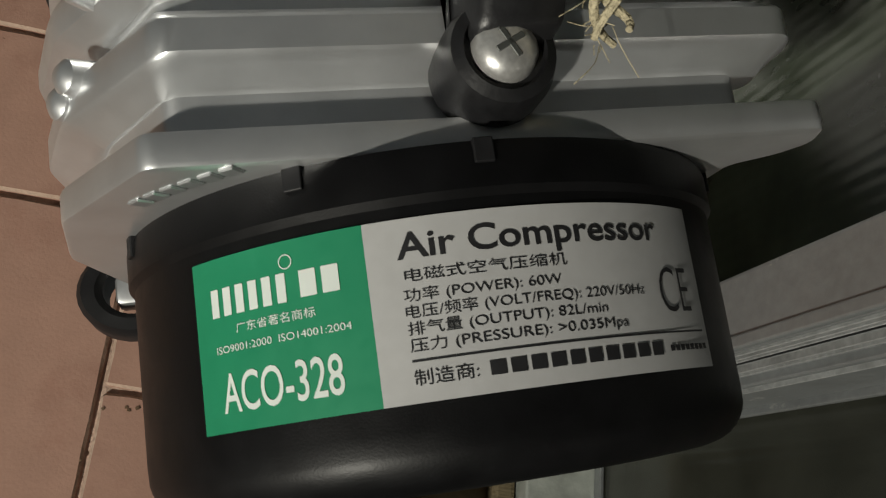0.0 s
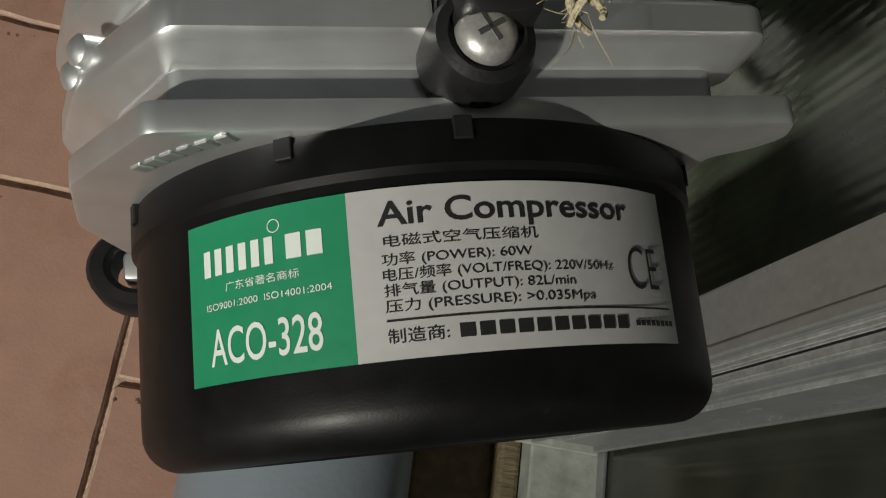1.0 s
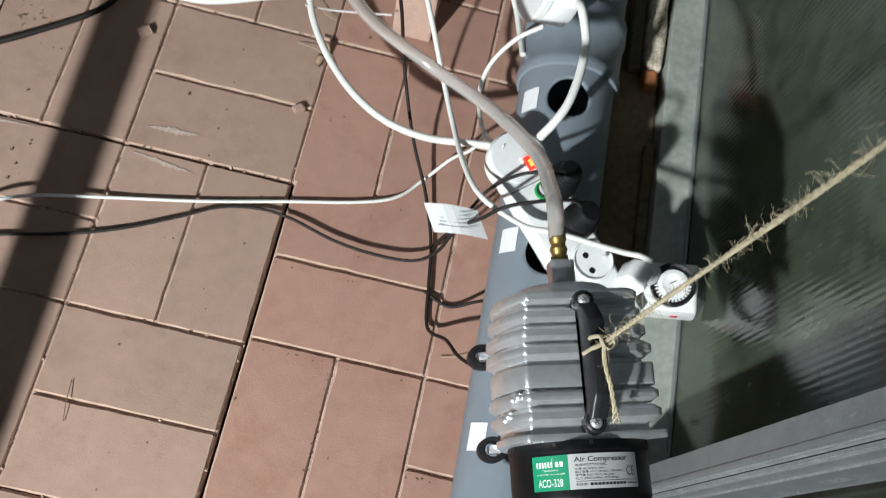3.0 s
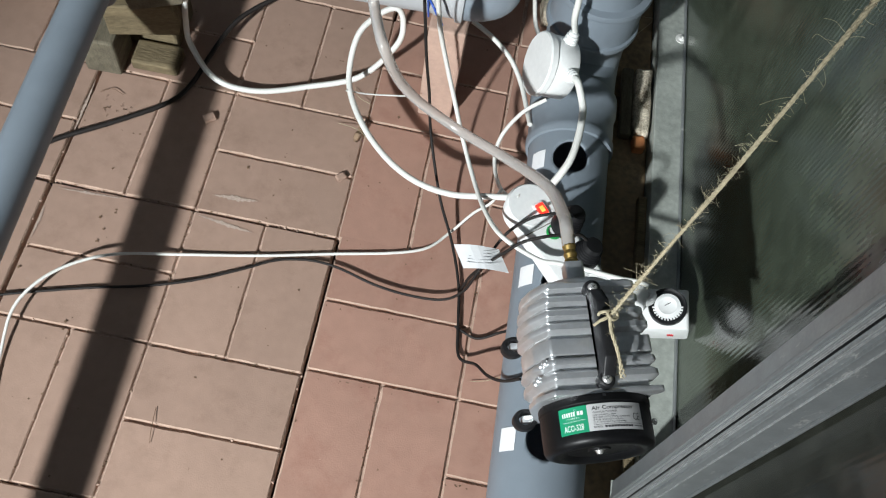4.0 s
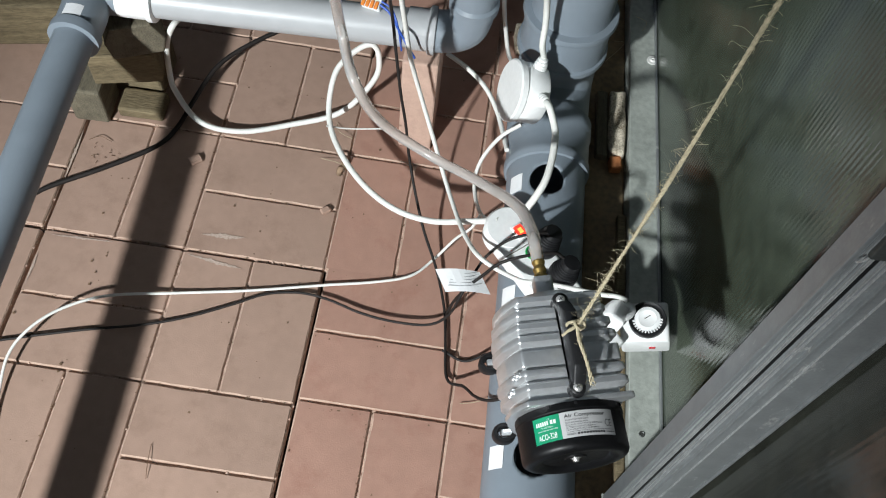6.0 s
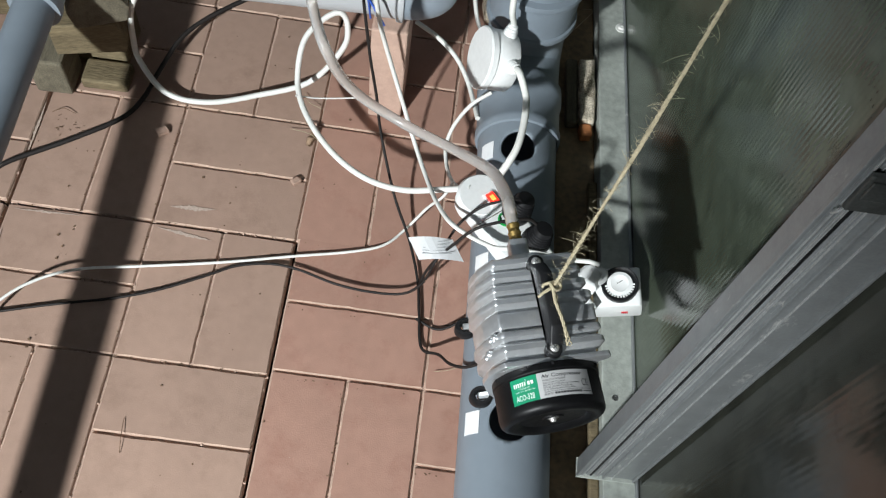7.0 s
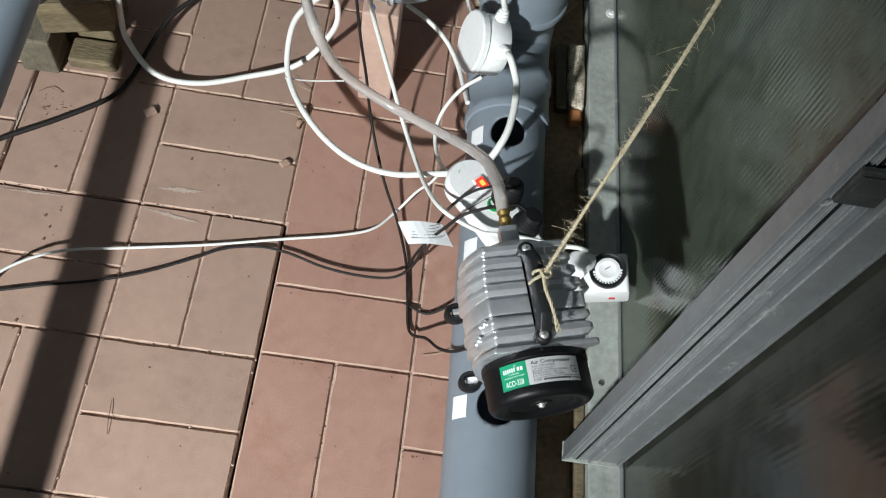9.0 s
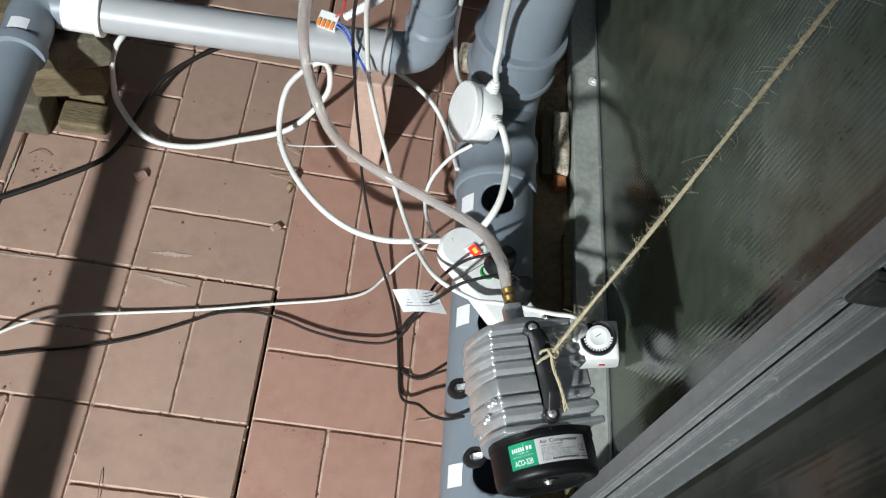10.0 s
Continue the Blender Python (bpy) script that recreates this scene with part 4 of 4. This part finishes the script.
cable("power_cable", [(-0.411, -0.182, 0.004), (-0.358, -0.164, 0.004), (-0.29, -0.143, 0.004), (-0.22, -0.124, 0.004), (-0.165, -0.103, 0.004), (-0.111, -0.075, 0.004), (-0.07, -0.052, 0.004), (-0.025, -0.043, 0.006), (0.015, -0.047, 0.008), (0.065, -0.061, 0.01), (0.113, -0.067, 0.012), (0.159, -0.067, 0.02), (0.183, -0.062, 0.05), (0.194, -0.052, 0.09), (0.205, -0.031, 0.11), (0.22, -0.013, 0.14), (0.243, -0.004, 0.17), (0.272, 0.004, 0.18), (0.287, 0.011, 0.175)], 0.0019, M_CABLE_B, "black cord of a mains plug trailing on the paving")
cable("power_cable", [(0.18, -0.045, 0.01), (0.187, -0.042, 0.05), (0.2, -0.049, 0.11), (0.215, -0.06, 0.17), (0.234, -0.055, 0.2), (0.265, -0.045, 0.21), (0.295, -0.034, 0.205), (0.308, -0.03, 0.19)], 0.0020, M_CABLE_B, "black cord of a mains plug")
cable("power_cable", [(-0.434, 0.041, 0.006), (-0.41, 0.064, 0.006), (-0.344, 0.11, 0.006), (-0.284, 0.159, 0.006), (-0.261, 0.198, 0.01), (-0.247, 0.245, 0.02), (-0.227, 0.303, 0.03), (-0.192, 0.343, 0.04), (-0.132, 0.39, 0.05)], 0.0036, M_CABLE_B, "black cord crossing the paving under the pipe")
cable("power_cable", [(0.182, -0.094, 0.004), (0.213, -0.105, 0.004), (0.241, -0.097, 0.02), (0.256, -0.102, 0.05), (0.276, -0.125, 0.1)], 0.0019, M_CABLE_B, "black cord passing under the compressor")
cable("power_cable", [(0.266, 0.199, 0.195), (0.272, 0.188, 0.2), (0.283, 0.163, 0.19), (0.285, 0.147, 0.188), (0.284, 0.117, 0.185), (0.279, 0.086, 0.18), (0.27, 0.066, 0.17), (0.26, 0.055, 0.15)], 0.0048, M_CABLE_W, "short white cord from the junction box to the power strip")
cable("power_cable", [(0.257, 0.258, 0.214), (0.25, 0.253, 0.245), (0.248, 0.259, 0.28), (0.238, 0.233, 0.36), (0.214, 0.101, 0.55), (0.191, -0.088, 0.75)], 0.0042, M_CABLE_W, "white cord rising from the junction box")
cable("power_cable", [(0.123, 0.341, 0.1), (0.159, 0.325, 0.09), (0.189, 0.302, 0.08), (0.21, 0.271, 0.07), (0.223, 0.232, 0.07), (0.231, 0.196, 0.08)], 0.0036, M_CABLE_W, "white cord going behind the junction box")
cable("power_cable", [(0.243, 0.206, 0.13), (0.218, 0.195, 0.11), (0.199, 0.185, 0.07), (0.192, 0.163, 0.05), (0.196, 0.129, 0.05), (0.206, 0.083, 0.08), (0.219, 0.047, 0.12)], 0.0028, M_CABLE_W, "thin white cord looping beside the pipe")
cable("power_cable", [(0.178, 0.2, 0.45), (0.188, 0.293, 0.3), (0.196, 0.346, 0.2), (0.205, 0.362, 0.14), (0.215, 0.357, 0.1), (0.23, 0.327, 0.1)], 0.0032, M_CABLE_W, "thin white cord beside the riser")
cable("cable_tie", [(-0.031, 0.193, 0.075), (0.003, 0.206, 0.06), (0.068, 0.219, 0.06)], 0.0012, M_CABLE_W, "loose white cable tie tail", "cable tie")
cable("blue_wire", [(0.034, 0.254, 0.27), (0.048, 0.247, 0.265), (0.06, 0.235, 0.255), (0.074, 0.216, 0.25), (0.087, 0.218, 0.22)], 0.0016, M_BLUE, "thin blue wire from the connector", "wire")
cable("blue_wire", [(0.036, 0.255, 0.275), (0.051, 0.248, 0.27), (0.062, 0.235, 0.25), (0.066, 0.245, 0.2)], 0.0014, M_BLUE, "thin blue wire from the connector", "wire")
cable("red_wire", [(0.032, 0.259, 0.28), (0.041, 0.263, 0.29), (0.042, 0.261, 0.32)], 0.0014, M_REDW, "thin red wire from the connector", "wire")
SLEEVE = [(0.044, 0.271, 0.27), (0.063, 0.272, 0.29), (0.082, 0.262, 0.32), (0.095, 0.254, 0.35)]
tagged(part("conduit", tube(SLEEVE, 0.0055, 12, 40, radius=lambda t: 0.0052 + 0.0010 * math.sin(t * 2 * math.pi * 19)), M_WHITE, smooth=True), "white corrugated sleeve above the pipe", "conduit")

# paper tag on the black cable
bm = bmesh.new()
cells = [[bm.verts.new((0.056 * i / 6 - 0.028, 0.030 * j / 2 - 0.015, 0.004 * math.sin(i * 0.6) + 0.001 * j)) for i in range(7)] for j in range(3)]
for j in range(2):
    for i in range(6):
        bm.faces.new((cells[j][i], cells[j][i + 1], cells[j + 1][i + 1], cells[j + 1][i]))
MG = pose(0.193, -0.0545, 0.135, 0, 0, 7)
for v in bm.verts:
    v.co.x -= v.co.y * 0.45
tag = tagged(part("cable_tag", bm, M_PAPER, m=MG), "white printed paper tag on the black cable", "tag")
sol = tag.modifiers.new("paper", "SOLIDIFY")
sol.thickness = 0.0004
for k in range(5):
    part("print_bar", box(-0.018 - k * 0.001, 0.016 - 0.006 * (k % 2), -0.0004, 0.0004, 0.0046, 0.0048), M_PRINT, tag, m=pose(0.004, 0.009 - k * 0.0042, 0, 0, -2, 0))

# wire connector with orange levers above the cross pipe
con = tagged(empty("wire_connector", pose(0.022, 0.272, 0.256, 20, 0, -12) @ Matrix.Scale(1.3, 4)), "small lever wire connector with orange levers and coloured wires", "connector")
part("case", box(-0.010, 0.010, -0.008, 0.008, -0.005, 0.005, 0.001), M_WHITE, con)
for k in range(4):
    part("lever", box(-0.009 + k * 0.0046, -0.0055 + k * 0.0046, -0.010, -0.002, 0.0045, 0.0070, 0.0006), M_ORANGE, con, "orange lever")

# ---- hanging work lamp with a deep metal shade ----
lamp = tagged(empty("hanging_lamp", look(LAMP, AIM)), "shaded work lamp hanging from the roof, switched on", "lamp")
part("shade", lathe([(0.020, 0.085), (0.050, 0.075), (0.070, 0.02), (0.082, -0.06), (0.080, -0.06), (0.068, 0.02), (0.048, 0.073), (0.020, 0.083)], 32), M_STEEL, lamp, smooth=True)
part("glass", lathe([(0, 0.018), (0.016, 0.022), (0.024, 0.040), (0.018, 0.060), (0.013, 0.078)], 24), M_GLOW, lamp, smooth=True)
part("holder", lathe([(0.014, 0.076), (0.019, 0.084), (0.019, 0.12), (0.004, 0.13), (0, 0.13)], 24), M_BLACKPL, lamp, smooth=True)
q = look(LAMP, AIM).inverted()
part("cord", tube([(0, 0, 0.125), q @ (LAMP + Vector((-0.05, -0.09, 0.25))), q @ (LAMP + Vector((-0.05, -0.09, 1.045)))], 0.003, 8), M_CABLE_B, lamp, smooth=True)

# ---- litter and scuffs on the paving ----
rng = random.Random(11)
bm = bmesh.new()
for i in range(45):
    x, y = rng.uniform(-0.45, 0.22), rng.uniform(-0.45, 0.5)
    s = rng.uniform(0.0005, 0.0016)
    box(-s, s, -s * rng.uniform(0.3, 1), s, 0, s * 0.7, 0, 1, bm, pose(x, y, 0.0, rng.uniform(-10, 10), 0, rng.uniform(0, 180)))
for i in range(420):
    x, y = rng.uniform(-0.45, 0.24), rng.uniform(-0.45, 0.45)
    if rng.random() < 0.5:
        x = round(x / 0.1) * 0.1 + rng.uniform(-0.0016, 0.0016)
    else:
        y = round(y / 0.1) * 0.1 + rng.uniform(-0.0016, 0.0016)
    s = rng.uniform(0.0005, 0.0011)
    box(-s, s, -s * rng.uniform(0.4, 1), s, 0, s, 0, 1, bm, pose(x, y, -0.0010, rng.uniform(-20, 20), 0, rng.uniform(0, 180)))
for i in range(16):                                 # bits of plant litter
    s = rng.uniform(0.0004, 0.0008)
    q = s * rng.uniform(2, 5)
    box(-q, q, -s * 0.6, s * 0.6, 0, s * 0.5, 0, 1, bm, pose(min(-0.318, max(-0.398, rng.gauss(-0.366, 0.016))), rng.gauss(0.132, 0.010), 0.0004, 0, 0, rng.uniform(0, 180)))
crumbs = bmesh.new()
for i in range(70):
    x, y = rng.uniform(-0.46, 0.24), rng.uniform(-0.5, 0.45)
    if i % 2:
        x = round(x / 0.1) * 0.1 + rng.uniform(-0.0022, 0.0022)
    else:
        y = round(y / 0.1) * 0.1 + rng.uniform(-0.0022, 0.0022)
    s = rng.uniform(0.0006, 0.0013)
    box(-s, s, -s * rng.uniform(0.5, 1.6), s, -s, s, 0, 1, crumbs, pose(x, y, -0.0022, rng.uniform(-30, 30), rng.uniform(-30, 30), rng.uniform(0, 180)))
tagged(part("joint_crumbs", crumbs, M_SLAB), "pale clay crumbs caught in the paving joints", "grit", kind="stuff")
tagged(part("grit", bm, M_DIRT), "scattered soil crumbs on the paving", "grit", kind="stuff")
own = bmesh.new()                                   # curled dead leaf by a joint
rows = []
for k in range(13):
    t = k / 12
    p = Vector((-0.014 + 0.012 * t + 0.006 * math.sin(t * 5), 0.197 - 0.040 * t, 0.004 + 0.006 * math.sin(t * 7) ** 2))
    w = 0.0055 * math.sin(math.pi * (0.08 + 0.88 * t)) + 0.0006
    rows.append([own.verts.new(p + Vector((w * q, 0, 0.0035 * abs(q) * math.cos(t * 4)))) for q in (-1, -0.4, 0.4, 1)])
for a, b in zip(rows, rows[1:]):
    for k in range(3):
        own.faces.new((a[k], a[k + 1], b[k + 1], b[k]))
leaf = tagged(part("dead_leaf", own, M_LEAF, smooth=True), "curled dry brown leaf on the paving", "leaf")
sol = leaf.modifiers.new("blade", "SOLIDIFY")
sol.thickness = 0.0004
for x, y, s in ((-0.222, 0.148, 0.008), (-0.016, 0.096, 0.007)):
    bm = box(-s, s, -s * 0.8, s * 0.8, 0, s * 0.8, s * 0.25)
    for v in bm.verts:
        v.co += Vector(noise.noise_vector(v.co * 300 + Vector((x * 50, 0, 0)))) * s * 0.3
    tagged(part("clay_crumb", bm, M_BRICK, m=pose(x, y, 0.0005, 0, 0, 40)), "broken crumb of clay on the paving", "crumb", "clay crumbs")
for pts in ([(-0.162, -0.279, 0.002), (-0.159, -0.303, 0.005), (-0.156, -0.323, 0.002)],
            [(-0.385, 0.155, 0.002), (-0.37, 0.163, 0.004), (-0.352, 0.158, 0.002)], [(-0.04, 0.185, 0.003), (-0.01, 0.176, 0.01), (0.01, 0.165, 0.004)],
            [(-0.03, 0.255, 0.002), (-0.022, 0.235, 0.008), (0.0, 0.228, 0.004)], [(0.215, -0.165, 0.003), (0.235, -0.16, 0.004), (0.255, -0.15, 0.006)],
            [(0.418, 0.535, 0.041), (0.436, 0.520, 0.046), (0.430, 0.503, 0.041)], [(0.392, 0.501, 0.012), (0.404, 0.481, 0.030), (0.378, 0.453, 0.012)]):
    tagged(part("dry_stem", tube(pts, 0.00045, 6, 4), M_DIRT if pts[0][0] < -0.1 else M_ROPE), "thin dry plant stem on the paving", "stem", "dry stems")

# ---- paving: slabs of four by four units, each cast as eight bricks ----
U, G = 0.1, 0.0028
slab_me = None
brick_me = {}
def brick_mesh(w, l, mt, seed):
    """Pressed brick with a worn, slightly wavy edge."""
    rg = random.Random(seed)
    c, n = 0.0022, 6
    line = []
    for (ax, ay), (bx, by) in zip(((-1, -1), (1, -1), (1, 1), (-1, 1)), ((1, -1), (1, 1), (-1, 1), (-1, -1))):
        p, q = Vector((ax * w / 2, ay * l / 2)), Vector((bx * w / 2, by * l / 2))
        d = (q - p).normalized()
        k = 2 * n if (q - p).length > 0.12 else n
        line += [p + d * c + (q - p - 2 * d * c) * i / k for i in range(k + 1)]
    own = bmesh.new()
    rings = [[], [], []]
    for p in line:
        inner = p * 1.0
        nudge = rg.uniform(-0.00022, 0.00015) - (rg.uniform(0.0005, 0.0012) if rg.random() < 0.06 else 0)
        inw = Vector((-1 if p.x > w / 2 - 1e-5 else 1 if p.x < -w / 2 + 1e-5 else 0, -1 if p.y > l / 2 - 1e-5 else 1 if p.y < -l / 2 + 1e-5 else 0))
        a, b = p - inw * nudge, inner + inw * (0.0015 + rg.uniform(-0.0003, 0.0004) - nudge)
        rings[0].append(own.verts.new((p.x, p.y, -0.010)))
        rings[1].append(own.verts.new((a.x, a.y, -0.0022 + rg.uniform(-0.0003, 0.0003))))
        rings[2].append(own.verts.new((b.x, b.y, 0)))
    m = len(line)
    for rim, (lo, hi) in enumerate(((rings[0], rings[1]), (rings[1], rings[2]))):
        for k in range(m):
            own.faces.new((lo[k], lo[(k + 1) % m], hi[(k + 1) % m], hi[k])).material_index = rim
    own.faces.new(rings[2])
    me = bpy.data.meshes.new("brick")
    own.to_mesh(me)
    own.free()
    me.materials.append(mt)
    me.materials.append(M_RIM)
    return me
for vert, (bw, bl) in enumerate(((0.2, 0.1), (0.1, 0.2), (0.155, 0.1), (0.055, 0.2))):
    for mt in (M_BRICK, M_BRICK2):
        for var in range(3):
            brick_me[vert, mt.name, var] = brick_mesh(bw - G, bl - G, mt, vert * 7 + var)
rng = random.Random(3)
far = bmesh.new()
slabs = {}
for P in range(-6, 1):
    for Q in range(-7, 8):
        ox, oy = rng.uniform(-0.002, 0.002), rng.uniform(-0.002, 0.002)
        if (P, Q) == (0, -1):
            ox, oy = 0.0032, 0.009
        if (P, Q) == (-1, -1) or (P, Q) == (-1, 0):
            ox, oy = 0.0016, 0.0
        dz, tx, ty = rng.uniform(-0.0006, 0.0006), rng.uniform(-0.10, 0.10), rng.uniform(-0.10, 0.10)
        red = P >= 0 or rng.random() < 0.2
        mt = M_BRICK2 if red else M_BRICK
        cx, cy = P * 0.4 + 0.2 + ox, Q * 0.4 + 0.2 + oy
        cut = 0.357 - cx if P == 0 else 0.1994
        if P > 0:
            continue
        near = -3 <= P and -3 <= Q <= 2
        MP = pose(cx, cy, dz, tx, ty, 0) @ Matrix.Diagonal((0.9972, 0.9972, 1, 1))
        slabs[P, Q] = MP
        sl = box(-0.1994, cut, -0.1994, 0.1994, -0.016, -0.0042, 0.0008, 1)
        if near:
            part("slab", sl, M_SLAB, floor, m=MP)
        else:
            merge(sl, far, MP)
        for i in (0, 1):
            for j in (0, 1):
                vert = ((2 * P + i) + (2 * Q + j)) % 2 == 0
                for k in (0, 1):
                    bx = (i - 1) * 0.2 + (0.05 + 0.1 * k if vert else 0.1)
                    by = (j - 1) * 0.2 + (0.1 if vert else 0.05 + 0.1 * k)
                    kind_of = int(vert)
                    if P == 0 and i == 1 and not vert:
                        kind_of, bx = 2, bx - 0.0225
                    if P == 0 and i == 1 and vert and k == 1:
                        kind_of, bx = 3, bx - 0.0225
                    m = MP @ pose(bx + rng.uniform(-.0004, .0004), by + rng.uniform(-.0004, .0004), rng.uniform(-0.0005, 0.0005), rng.uniform(-.12, .12), rng.uniform(-.12, .12), rng.uniform(-.15, .15))
                    if near:
                        ob = new("brick", brick_me[kind_of, mt.name, rng.randrange(3)])
                        ob.matrix_basis = m
                        ob.parent = floor
                    else:
                        merge(box(-(0.047 if vert else 0.097), 0.047 if vert else 0.097, -(0.097 if vert else 0.047), 0.097 if vert else 0.047, -0.01, 0, 0), far, m)
tagged(part("outer_paving", far, M_BRICK, floor), "terracotta paving further off", kind="stuff")

# pale scuffs and rubbed edges on some bricks
for x, y, w, h, turn in ((-0.150, 0.030, 0.064, 0.008, 4), (-0.152, -0.0125, 0.080, 0.006, -7), (-0.342, -0.0080, 0.092, 0.004, 2),
                         (-0.3930, -0.065, 0.050, 0.0035, 90), (-0.3985, 0.125, 0.10, 0.0040, 91)):
    bm = bmesh.new()
    n = 40
    lo = [bm.verts.new((w * (k / n - 0.5), -h * (0.32 + 0.7 * abs(noise.noise(Vector((k * 0.31, x * 9, 0))))) * math.sin(math.pi * (k + 0.3) / (n + 0.6)), 0)) for k in range(n + 1)]
    hi = [bm.verts.new((w * (k / n - 0.5), h * (0.20 + 0.7 * abs(noise.noise(Vector((k * 0.27, 5, y * 9))))) * math.sin(math.pi * (k + 0.3) / (n + 0.6)), 0)) for k in range(n + 1)]
    for k in range(n):
        bm.faces.new((lo[k], lo[k + 1], hi[k + 1], hi[k]))
    MP = slabs[math.floor(x / 0.4), math.floor(y / 0.4)]
    z = (MP @ (MP.inverted() @ Vector((x, y, 0))).to_2d().to_3d()).z
    part("scuff", bm, M_CHALK, floor, "pale rubbed scuff", m=pose(x, y, z + 0.0008, 0, 0, turn))
